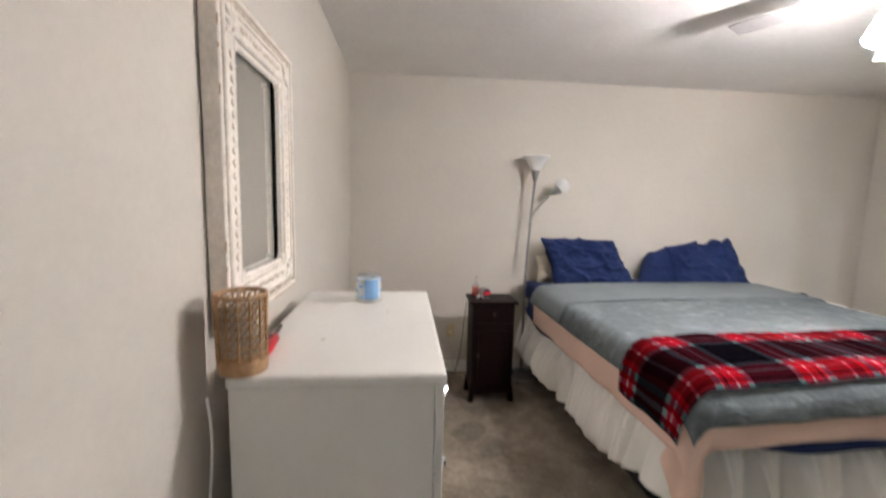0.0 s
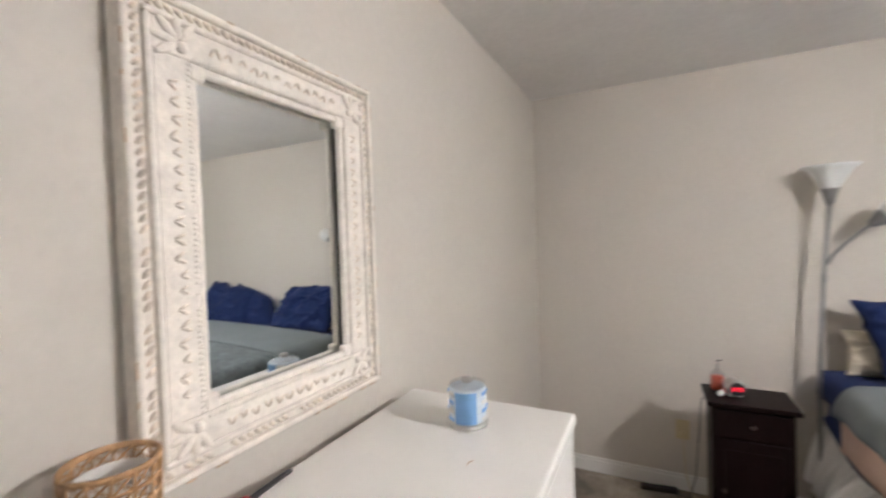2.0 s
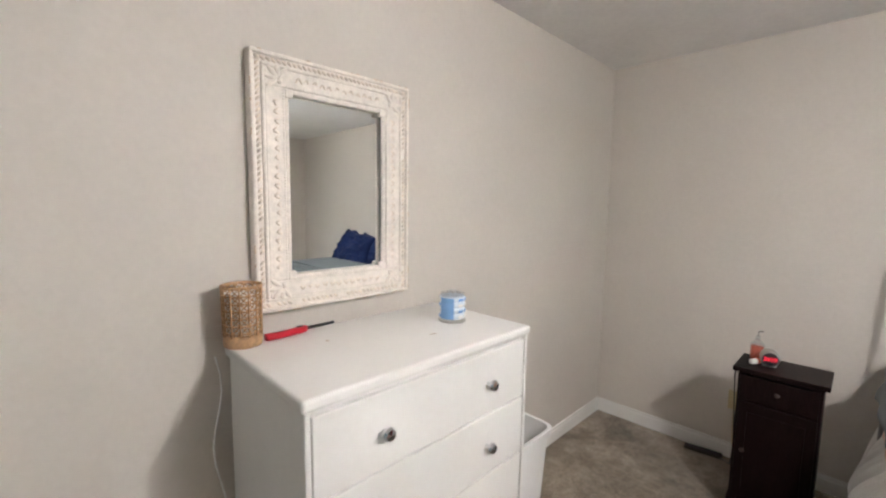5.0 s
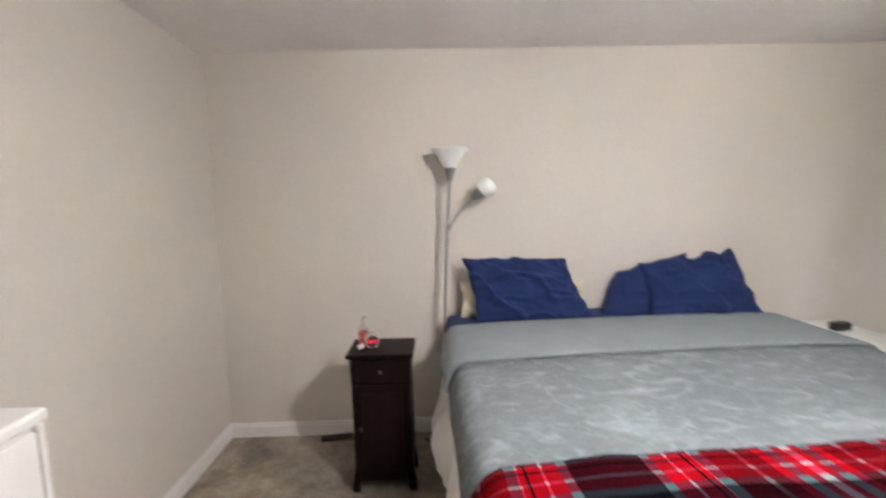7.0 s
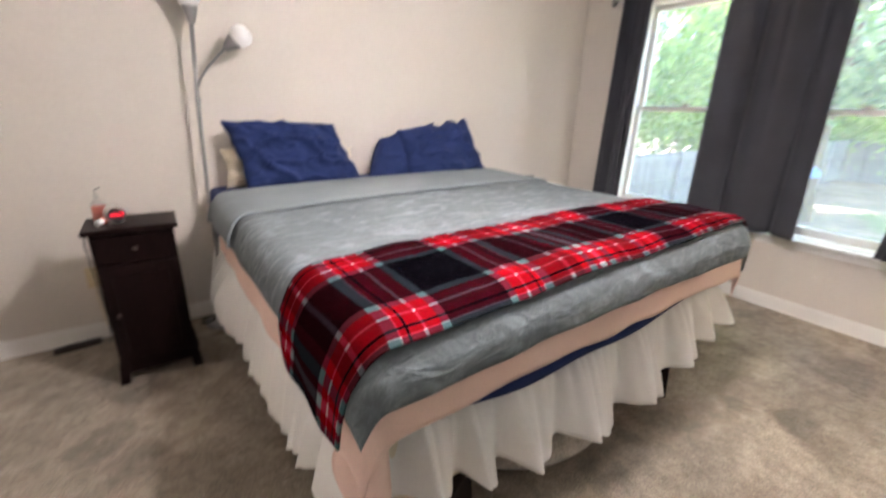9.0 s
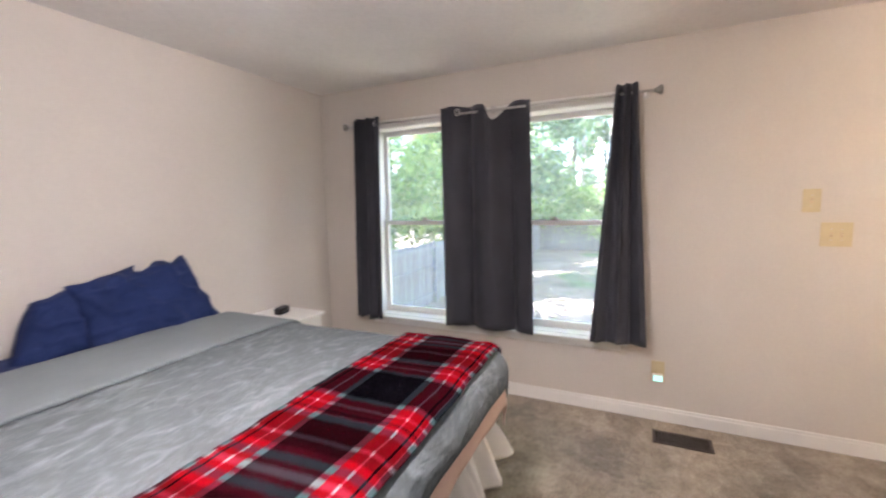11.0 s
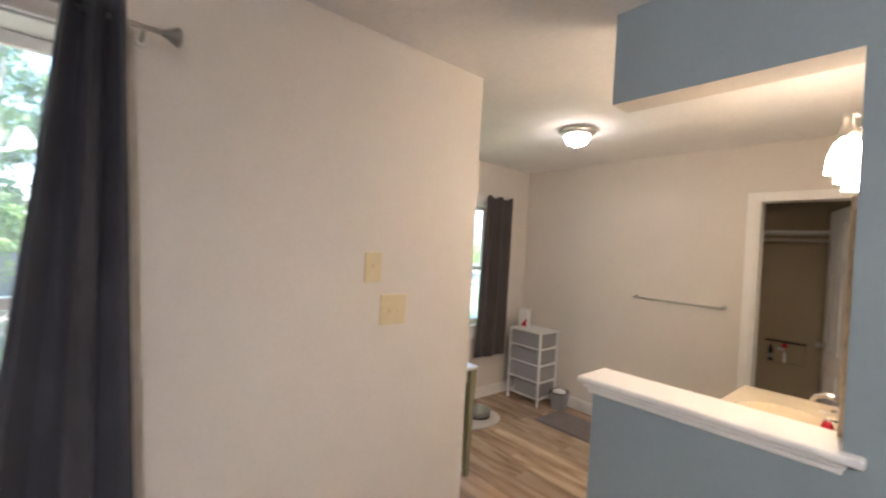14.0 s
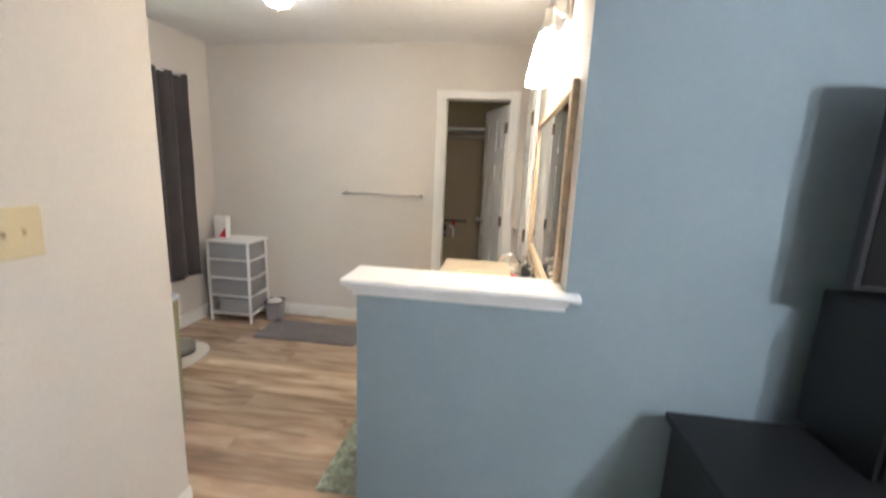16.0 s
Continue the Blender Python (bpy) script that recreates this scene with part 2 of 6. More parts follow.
WALL = (0.645, 0.592, 0.528)
M = {
    "wall": mat("greige_wall_paint", WALL, rough=0.75, blotch=0.025, blotch_scale=1.2, grain=0.02, bump=0.12, bump_scale=240, spec=0.25),
    "accent": mat("blue_grey_wall_paint", (0.272, 0.327, 0.342), rough=0.7, blotch=0.03, blotch_scale=1.2, grain=0.02, bump=0.12, bump_scale=240, spec=0.25),
    "ceiling": mat("textured_ceiling_paint", (0.81, 0.785, 0.76), rough=0.9, blotch=0.03, grain=0.03, grain_scale=40, bump=0.5, bump_scale=45, spec=0.15),
    "trim": mat("white_trim_paint", (0.80, 0.78, 0.74), rough=0.4, blotch=0.03, blotch_scale=5, bump=0.05),
    "carpet": carpet_mat(),
    "plank": plank_mat(),
    "white": mat("white_furniture_lacquer", (0.80, 0.775, 0.735), rough=0.38, blotch=0.025, blotch_scale=4, grain=0.01, bump=0.04, bump_scale=60),
    "carved": mat("distressed_whitewashed_wood", (0.86, 0.79, 0.71), rough=0.75, blotch=0.07, blotch_scale=14, grain=0.08, grain_scale=70, bump=0.3, bump_scale=110),
    "glaze": mat("antique_glaze_in_carving", (0.76, 0.67, 0.57), rough=0.8, blotch=0.25, blotch_scale=25, grain=0.15, grain_scale=90, bump=0.3),
    "carved_worn": mat("worn_bare_wood", (0.58, 0.42, 0.28), rough=0.8, grain=0.25, grain_scale=60, bump=0.4),
    "mirror": mat("silvered_mirror", (0.88, 0.9, 0.89), rough=0.01, metal=1.0),
    "dark": mat("espresso_stained_wood", (0.0085, 0.0036, 0.0036), rough=0.42, spec=0.10, grain=0.4, grain_scale=30, stretch=(8, 8, 0.8), blotch=0.2, bump=0.08),
    "black": mat("black_laminate", (0.007, 0.0075, 0.008), rough=0.5, grain=0.15, bump=0.05),
    "screen": mat("black_screen_glass", (0.004, 0.004, 0.005), rough=0.08),
    "navy": mat("navy_cotton", (0.017, 0.030, 0.100), rough=0.85, grain=0.15, grain_scale=350, blotch=0.12, blotch_scale=7, bump=0.15, bump_scale=400, sheen=0.05, spec=0.15),
    "cream": mat("cream_cotton", (0.72, 0.64, 0.50), rough=0.9, blotch=0.05, grain=0.05, bump=0.2, bump_scale=200),
    "peach": mat("pale_peach_cotton", (0.80, 0.57, 0.475), rough=0.9, blotch=0.05, grain=0.06, grain_scale=300, bump=0.2, bump_scale=300, sheen=0.1),
    "skirt": mat("white_gathered_cotton", (0.85, 0.83, 0.79), rough=0.9, blotch=0.04, grain=0.05, grain_scale=300, bump=0.2, bump_scale=300),
    "plaid": plaid_mat(),
    "plush": plush_mat(),
    "curtain": mat("charcoal_blackout_cloth", (0.045, 0.046, 0.056), rough=0.7, grain=0.12, grain_scale=400, blotch=0.10, blotch_scale=5, bump=0.15, bump_scale=500, sheen=0.15, spec=0.3),
    "bladepaint": mat("pale_grey_blade_veneer", (0.30, 0.285, 0.28), rough=0.5, grain=0.1, grain_scale=20, stretch=(1, 8, 1), blotch=0.05),
    "plushback": mat("smooth_grey_blue_fleece", (0.195, 0.222, 0.232), rough=0.85, blotch=0.05, blotch_scale=6, grain=0.08, grain_scale=250, bump=0.2, bump_scale=300, spec=0.1, sheen=0.08),
    "browncurtain": mat("dark_taupe_cloth", (0.060, 0.050, 0.048), rough=0.8, grain=0.12, grain_scale=400, blotch=0.10, blotch_scale=5, bump=0.15, bump_scale=500, sheen=0.2, spec=0.3),
    "nickel": mat("brushed_nickel", (0.62, 0.60, 0.57), rough=0.28, metal=1.0, grain=0.05),
    "pewter": mat("dark_satin_nickel", (0.30, 0.28, 0.26), rough=0.35, metal=1.0, grain=0.05),
    # beige closet walls: the unlit dimness is put into this darker tan
    "closet": mat("dimness_tinted_closet_paint", (0.40, 0.305, 0.205), rough=0.8, blotch=0.04, bump=0.1),
    "lampgrey": mat("satin_grey_metal", (0.30, 0.295, 0.29), rough=0.4, metal=0.6, grain=0.05),
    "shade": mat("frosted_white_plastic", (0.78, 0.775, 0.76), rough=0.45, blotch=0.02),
    "rattan": mat("woven_rattan", (0.43, 0.255, 0.125), rough=0.65, grain=0.25, grain_scale=90, blotch=0.15, blotch_scale=20, bump=0.4, bump_scale=200),
    "candle": mat("frosted_glass_liner", (0.74, 0.71, 0.66), rough=0.4, blotch=0.04),
    "red": mat("glossy_red_plastic", (0.55, 0.012, 0.028), rough=0.3, blotch=0.05),
    "orange": mat("orange_red_plastic", (0.60, 0.10, 0.05), rough=0.4, blotch=0.1, blotch_scale=30),
    "blackplastic": mat("black_plastic", (0.015, 0.015, 0.017), rough=0.45, grain=0.1),
    "blue": mat("pale_blue_label", (0.22, 0.42, 0.72), rough=0.5, blotch=0.06, blotch_scale=30),
    "bluelight": mat("white_blue_plastic", (0.66, 0.73, 0.80), rough=0.4, blotch=0.06, blotch_scale=40),
    "bin": mat("white_plastic", (0.80, 0.79, 0.77), rough=0.4, blotch=0.02),
    "ivory": mat("ivory_plastic", (0.60, 0.50, 0.30), rough=0.4, blotch=0.03, blotch_scale=20),
    "counter": mat("cultured_marble_cream", (0.80, 0.68, 0.50), rough=0.2, blotch=0.05, blotch_scale=8),
    "chrome": mat("chrome", (0.75, 0.75, 0.76), rough=0.1, metal=1.0),
    "pine": mat("light_pine_frame", (0.62, 0.48, 0.33), rough=0.5, grain=0.2, grain_scale=30, stretch=(1, 8, 1), bump=0.1),
    "olive": mat("olive_painted_wood", (0.235, 0.22, 0.125), rough=0.55, grain=0.1, blotch=0.06, bump=0.08),
    "greytop": mat("pale_grey_table_top", (0.50, 0.53, 0.55), rough=0.3, blotch=0.04),
    "seatblue": mat("pale_blue_vinyl", (0.45, 0.60, 0.63), rough=0.5, blotch=0.05),
    "matwhite": mat("white_rubber_mat", (0.55, 0.50, 0.45), rough=0.7, blotch=0.05),
    "greycloth": mat("grey_woven_fabric", (0.32, 0.31, 0.315), rough=0.9, grain=0.12, grain_scale=200, bump=0.2, bump_scale=300),
    "shag": mat("shaggy_beige_plush", (0.46, 0.42, 0.36), rough=0.95, grain=0.3, grain_scale=130, blotch=0.15, blotch_scale=12, bump=0.9, bump_scale=140, sheen=0.1),
    "rug": mat("grey_bath_mat", (0.20, 0.175, 0.175), rough=0.95, grain=0.25, grain_scale=120, blotch=0.1, blotch_scale=10, bump=0.8, bump_scale=150),
    "green_rug": mat("green_patterned_rug", (0.30, 0.33, 0.25), rough=0.95, grain=0.3, grain_scale=60, blotch=0.45, blotch_scale=14, bump=0.5),
    "bag": mat("grey_felt_cloth", (0.33, 0.315, 0.33), rough=0.5, blotch=0.1, blotch_scale=20, bump=0.5, bump_scale=30),
    "tissue": mat("white_paper", (0.80, 0.78, 0.75), rough=0.7, blotch=0.03),
    "bronze": mat("bronze_metal", (0.22, 0.16, 0.12), rough=0.4, metal=0.9),
    "steel": mat("hammered_steel", (0.42, 0.41, 0.40), rough=0.35, metal=1.0, grain=0.2),
    "ventbrown": mat("brown_vent_metal", (0.035, 0.022, 0.016), rough=0.5, grain=0.1),
    # tint dims the view outside; the veil paints its bright haze
    "pane": glassy("window_glass", (0.86, 0.91, 0.93), glare_veil=0.075),
    "clear": glassy("clear_plastic", (0.92, 0.94, 0.95), 0.05, 0.12),
    "fence": mat("weathered_grey_fence_wood", (0.215, 0.215, 0.22), rough=0.9, grain=0.3, grain_scale=25, stretch=(6, 6, 0.7), blotch=0.15, bump=0.5, vary=0.18),
    "bark": mat("tree_bark", (0.115, 0.09, 0.07), rough=0.95, grain=0.4, grain_scale=12, stretch=(3, 3, 0.6), blotch=0.3, bump=1.0, bump_scale=20),
    "palebark": mat("pale_pine_bark", (0.46, 0.40, 0.35), rough=0.95, grain=0.4, grain_scale=12, stretch=(3, 3, 0.6), blotch=0.3, bump=1.0, bump_scale=20),
    "umbrella": mat("blue_canvas", (0.10, 0.22, 0.48), rough=0.8, blotch=0.1, grain=0.1),
    "fan_glow": glow("lit_frosted_shade", (1.0, 0.975, 0.965), FAN_GLOW),
    "bulb_glow": glow("lit_bulb", (1.0, 0.97, 0.95), BULB_GLOW),
    # weaker second bulb and shade, added to fill the bed's shadow on the carpet
    "bulb_dim_glow": glow("fill_bulb", (1.0, 0.97, 0.95), BULB_GLOW * 0.36),
    "fan_dim_glow": glow("fill_lit_frosted_shade", (1.0, 0.975, 0.965), FAN_GLOW * 0.42),
    "vanity_glow": glow("lit_warm_glass", (1.0, 0.84, 0.62), VANITY_GLOW),
    "dome_glow": glow("lit_dome_glass", (1.0, 0.93, 0.83), DOME_GLOW),
    "led_red": glow("red_led_digits", (1.0, 0.03, 0.06), 0.1),
    "led_green": glow("green_night_light", (0.35, 0.95, 0.80), 0.13),
}


def leaf_mat(name, a, b2):
    m = bpy.data.materials.new(name)
    m.use_nodes = True
    n, l = m.node_tree.nodes, m.node_tree.links
    p, g, ramp = n["Principled BSDF"], n.new("ShaderNodeNewGeometry"), n.new("ShaderNodeValToRGB")
    ramp.color_ramp.elements[0].color, ramp.color_ramp.elements[1].color = (*a, 1), (*b2, 1)
    l.new(g.outputs["Random Per Island"], ramp.inputs[0])
    l.new(ramp.outputs[0], p.inputs["Base Color"])
    p.inputs["Roughness"].default_value = 0.5
    tl, mx = n.new("ShaderNodeBsdfTranslucent"), n.new("ShaderNodeMixShader")
    l.new(ramp.outputs[0], tl.inputs[0])
    mx.inputs[0].default_value = 0.55
    l.new(p.outputs[0], mx.inputs[1])
    l.new(tl.outputs[0], mx.inputs[2])
    l.new(mx.outputs[0], n["Material Output"].inputs[0])
    return m


M["leaf"] = leaf_mat("broad_leaves", (0.18, 0.31, 0.10), (0.42, 0.58, 0.22))
M["leafdark"] = leaf_mat("dark_leaves", (0.11, 0.19, 0.11), (0.27, 0.38, 0.20))


def ground_mat():
    m = mat("yard_ground", (0.27, 0.21, 0.17), rough=0.95, grain=0.4, grain_scale=9, blotch=0.25, blotch_scale=0.8, bump=0.6, bump_scale=12)
    n, l = m.node_tree.nodes, m.node_tree.links
    b = n["Principled BSDF"]
    cur = b.inputs["Base Color"].links[0].from_socket
    tc, t, r, mx = n.new("ShaderNodeTexCoord"), n.new("ShaderNodeTexNoise"), n.new("ShaderNodeMapRange"), n.new("ShaderNodeMix")
    t.inputs["Scale"].default_value, t.inputs["Detail"].default_value = 0.33, 5
    l.new(tc.outputs["Object"], t.inputs[0])
    sx, ad = n.new("ShaderNodeSeparateXYZ"), n.new("ShaderNodeMath")
    l.new(tc.outputs["Object"], sx.inputs[0])
    ad.operation, ad.inputs[1].default_value = "MULTIPLY_ADD", -0.035
    l.new(sx.outputs[1], ad.inputs[0])
    l.new(t.outputs[0], ad.inputs[2])
    r.inputs[1].default_value, r.inputs[2].default_value = 0.46, 0.56
    l.new(ad.outputs[0], r.inputs[0])
    mx.data_type = "RGBA"
    mx.inputs[7].default_value = (0.12, 0.18, 0.08, 1)
    l.new(r.outputs[0], mx.inputs[0])
    l.new(cur, mx.inputs[6])
    l.new(mx.outputs[2], b.inputs["Base Color"])
    return m


M["ground"] = ground_mat()


# ---- builders ----
def mesh_ob(name, bm, material, smooth=False):
    me = bpy.data.meshes.new(name)
    bmesh.ops.recalc_face_normals(bm, faces=bm.faces[:])
    bm.to_mesh(me)
    bm.free()
    for m in material if isinstance(material, (list, tuple)) else [material]:
        me.materials.append(M[m])
    if smooth:
        for p in me.polygons:
            p.use_smooth = True
    return new(name, me)


def part(name, bm, material, parent, label="", smooth=False):
    ob = mesh_ob(name, bm, material, smooth)
    ob.parent = parent
    return tagged(ob, label) if label else ob


def thing(name, label, category, group="", at=(0, 0, 0), rz=0):
    ob = new(name)
    ob.empty_display_size = 0.1
    ob.matrix_basis = pose(*at, 0, 0, rz)
    return tagged(ob, label, category, group)


def solo(name, bm, material, label, category, group="", smooth=False):
    return tagged(mesh_ob(name, bm, material, smooth), label, category, group)


def struct(name, bm, material, label="", category="", smooth=False):
    return tagged(mesh_ob(name, bm, material, smooth), label, category, "", "structure")


def box(x0, x1, y0, y1, z0, z1, bevel=0.0, seg=2, bm=None):
    b = bmesh.new()
    bmesh.ops.create_cube(b, size=1)
    for v in b.verts:
        v.co = ((x0 + x1) / 2 + v.co.x * (x1 - x0), (y0 + y1) / 2 + v.co.y * (y1 - y0), (z0 + z1) / 2 + v.co.z * (z1 - z0))
    if bevel:
        bmesh.ops.bevel(b, geom=b.edges[:], offset=bevel, segments=seg, affect="EDGES", profile=0.5)
    return add(bm, b) if bm else b


def add(bm, other):
    """Joins other into bm."""
    me = bpy.data.meshes.new("tmp")
    other.to_mesh(me)
    other.free()
    bm.from_mesh(me)
    bpy.data.meshes.remove(me)
    return bm


def rod(p, q, r0, r1=None, seg=12, bm=None, caps=True):
    p, q = Vector(p), Vector(q)
    b = bmesh.new()
    bmesh.ops.create_cone(b, cap_ends=caps, segments=seg, radius1=r0, radius2=r0 if r1 is None else r1, depth=(q - p).length)
    b.transform(Matrix.Translation((p + q) / 2) @ (q - p).to_track_quat("Z", "Y").to_matrix().to_4x4())
    return add(bm, b) if bm else b


def lathe(profile, seg=24, at=(0, 0, 0), axis=None, bm=None):
    """A turned solid from (radius, height) pairs."""
    b = bmesh.new()
    rings = []
    for r, z in profile:
        rings.append([b.verts.new((r * math.cos(2 * math.pi * k / seg), r * math.sin(2 * math.pi * k / seg), z)) for k in range(seg)] if r > 1e-5 else [b.verts.new((0, 0, z))])
    for a, c in zip(rings, rings[1:]):
        for k in range(seg):
            j = (k + 1) % seg
            q = [a[k % len(a)], a[j % len(a)], c[j % len(c)], c[k % len(c)]]
            q = list(dict.fromkeys(q))
            if len(q) > 2:
                b.faces.new(q)
    if axis:
        b.transform(Vector(axis).to_track_quat("Z", "Y").to_matrix().to_4x4())
    b.transform(Matrix.Translation(at))
    return add(bm, b) if bm else b


def ball(at, rx, ry, rz, seg=10, rings=6, m=None, bm=None):
    b = bmesh.new()
    bmesh.ops.create_uvsphere(b, u_segments=seg, v_segments=rings, radius=1)
    b.transform(Matrix.Translation(at) @ (m or Matrix()) @ Matrix.Diagonal((rx, ry, rz, 1)))
    return add(bm, b) if bm else b


def tube(points, r, seg=8, bm=None):
    """A bent round rod through points."""
    pts = [Vector(p) for p in points]
    b = bmesh.new()
    rings = []
    for k, p in enumerate(pts):
        d = (pts[min(k + 1, len(pts) - 1)] - pts[max(k - 1, 0)]).normalized()
        up = Vector((0, 0, 1)) if abs(d.z) < 0.95 else Vector((1, 0, 0))
        s = d.cross(up).normalized()
        u = s.cross(d)
        rings.append([b.verts.new(p + r * (math.cos(2 * math.pi * j / seg) * s + math.sin(2 * math.pi * j / seg) * u)) for j in range(seg)])
    for a, c in zip(rings, rings[1:]):
        for j in range(seg):
            b.faces.new((a[j], a[(j + 1) % seg], c[(j + 1) % seg], c[j]))
    b.faces.new(rings[0])
    b.faces.new(rings[-1])
    return add(bm, b) if bm else b


def sheet(fn, nu, nv, thick=0.0, uvfn=None):
    """A cloth or panel from fn(u, v), u and v in 0..1, with thickness; cloth coordinates kept as UV."""
    b = bmesh.new()
    uvl = b.loops.layers.uv.new("UVMap")
    g = [[b.verts.new(fn(i / nu, j / nv)) for j in range(nv + 1)] for i in range(nu + 1)]
    for i in range(nu):
        for j in range(nv):
            f = b.faces.new((g[i][j], g[i + 1][j], g[i + 1][j + 1], g[i][j + 1]))
            for lp, (a, c) in zip(f.loops, ((i, j), (i + 1, j), (i + 1, j + 1), (i, j + 1))):
                lp[uvl].uv = uvfn(a / nu, c / nv) if uvfn else (a / nu, c / nv)
    if thick:
        b.normal_update()
        low = [[b.verts.new(v.co - thick * v.normal) for v in col] for col in g]
        for i in range(nu):
            for j in range(nv):
                f = b.faces.new((low[i][j], low[i][j + 1], low[i + 1][j + 1], low[i + 1][j]))
                for lp, (a, c) in zip(f.loops, ((i, j), (i, j + 1), (i + 1, j + 1), (i + 1, j))):
                    lp[uvl].uv = uvfn(a / nu, c / nv) if uvfn else (a / nu, c / nv)
        rim = [(i, 0) for i in range(nu)] + [(nu, j) for j in range(nv)] + [(i, nv) for i in range(nu, 0, -1)] + [(0, j) for j in range(nv, 0, -1)]
        for (i, j), (k, m) in zip(rim, rim[1:] + rim[:1]):
            f = b.faces.new((g[i][j], g[k][m], low[k][m], low[i][j]))
            for lp, (a, c) in zip(f.loops, ((i, j), (k, m), (k, m), (i, j))):
                lp[uvl].uv = uvfn(a / nu, c / nv) if uvfn else (a / nu, c / nv)
    return b


# ---- structure ----
def wall_boxes(name, boxes, material, label, face_mat=None):
    b = bmesh.new()
    for q in boxes:
        box(*q, bm=b)
    ob = struct(name, b, material, label, "wall")
    if face_mat:
        for p in ob.data.polygons:
            p.material_index = face_mat(p)
    return ob


T = 0.12
WIN = [(2.045, 2.93), (0.975, 1.86)]
WZ0, WZ1 = 0.50, 2.125
EO = XE + 0.22
wall_boxes("wall_west", [(XW - T, XW, YS - T, YN + T, 0, ZC)], "wall", "greige painted plaster wall behind the mirror")
wall_boxes("wall_north", [(XW, EO, YN, YN + T, 0, ZC)], "wall", "greige painted wall behind the bed")
wall_boxes("wall_east", [
    (XE, EO, WIN[0][1], YN, 0, ZC), (XE, EO, WIN[0][0], WIN[0][1], 0, WZ0), (XE, EO, WIN[0][0], WIN[0][1], WZ1, ZC),
    (XE, EO, WIN[1][1], WIN[0][0], 0, ZC), (XE, EO, WIN[1][0], WIN[1][1], 0, WZ0), (XE, EO, WIN[1][0], WIN[1][1], WZ1, ZC),
    (XE, EO, JAMB_Y, WIN[1][0], 0, ZC)], "wall", "greige painted wall with two sash windows")
wall_boxes("wall_south", [(XW, VX0, YS - T, YS, 0, ZC), (VX0, 3.515, YS - T, YS, 0, 1.03), (VX0, 3.505, YS - T, YS, 2.104, ZC)], ["wall", "accent"],
           "blue-grey painted wall with a pass-through over a half wall", lambda p: 1 if p.normal.y > 0.5 else 0)
wall_boxes("wall_vanity_north", [(EO, VX1 + 0.2, JAMB_Y, JAMB_Y + 0.15, 0, ZC)], "wall", "greige painted wall behind the small table")
W2 = (-2.35, -1.30, 0.74, 2.03)
wall_boxes("wall_vanity_east", [(VX1, VX1 + 0.2, VY0, W2[0], 0, ZC), (VX1, VX1 + 0.2, W2[1], JAMB_Y, 0, ZC), (VX1, VX1 + 0.2, W2[0], W2[1], 0, W2[2]),
                                (VX1, VX1 + 0.2, W2[0], W2[1], W2[3], ZC)], "wall", "greige painted wall with one curtained window")
DX0, DX1, DZ = 3.01, 3.565, 2.012
wall_boxes("wall_vanity_south", [(VX0 - T, DX0, VY0 - T, VY0, 0, ZC), (DX1, VX1 + 0.2, VY0 - T, VY0, 0, ZC), (DX0, DX1, VY0 - T, VY0, DZ, ZC)], "wall",
           "greige painted wall with a towel bar and closet doorway")
wall_boxes("wall_vanity_west", [(VX0 - T, VX0, VY0, YS - T, 0, ZC)], "wall", "greige painted wall behind the vanity")
# closet walls carry their dimness in the colour
wall_boxes("wall_closet_west", [(2.5, 2.6, -4.1, VY0 - T, 0, ZC)], "closet", "closet side wall, its dimness put into the tan colour")
wall_boxes("wall_closet_east", [(4.4, 4.5, -4.1, VY0 - T, 0, ZC)], "closet", "closet side wall, its dimness put into the tan colour")
wall_boxes("wall_closet_south", [(2.5, 4.5, -4.2, -4.1, 0, ZC)], "closet", "closet back wall, its dimness put into the tan colour")
b = box(XW - T, EO + 0.02, JAMB_Y + 0.15, YN + T, ZC, ZC + 0.1)
box(XW - T, VX1 + 0.22, -4.2, JAMB_Y + 0.15, ZC, ZC + 0.1, bm=b)
tagged(mesh_ob("ceiling", b, "ceiling"), "off-white textured ceiling", "ceiling", "", "structure")
FLOOR_Y = -0.575
b = box(XW - T, EO, FLOOR_Y, YN + T, -0.06, 0.0)
struct("floor_carpet", b, "carpet", "beige cut-pile carpet, matted and stained in places", "carpet")
floor2 = struct("floor_vanity", box(VX0 - T, VX1 + 0.2, -4.2, FLOOR_Y - 0.001, -0.06, -0.008), "plank", "wood-look plank floor", "floor")
b = box(3.515, XE, FLOOR_Y - 0.02, FLOOR_Y + 0.02, -0.005, 0.007, 0.003)
struct("threshold_strip", b, "trim", "pale transition strip between carpet and planks", "threshold")


def baseboard(name, segs, h=0.093):
    b = bmesh.new()
    for x0, x1, y0, y1, nx, ny in segs:
        box(x0, x1, y0, y1, 0, h - 0.02, bm=b)
        box(x0 + (0.004 if nx < 0 else 0), x1 - (0.004 if nx > 0 else 0), y0 + (0.004 if ny < 0 else 0), y1 - (0.004 if ny > 0 else 0), h - 0.02, h, 0.002, 1, bm=b)
    return struct(name, b, "trim", "white painted baseboard", "baseboard")


g = 0.015
baseboard("baseboard_west", [(XW, XW + g, YS, YN, 1, 0)])
baseboard("baseboard_north", [(XW + g, XE - g, YN - g, YN, 0, -1)])
baseboard("baseboard_east", [(XE - g, XE, JAMB_Y + 0.0, YN, -1, 0)])
baseboard("baseboard_jamb", [(XE, VX1, JAMB_Y - g, JAMB_Y, 0, -1)])
baseboard("baseboard_south", [(XW + g, 3.515, YS, YS + g, 0, 1)])
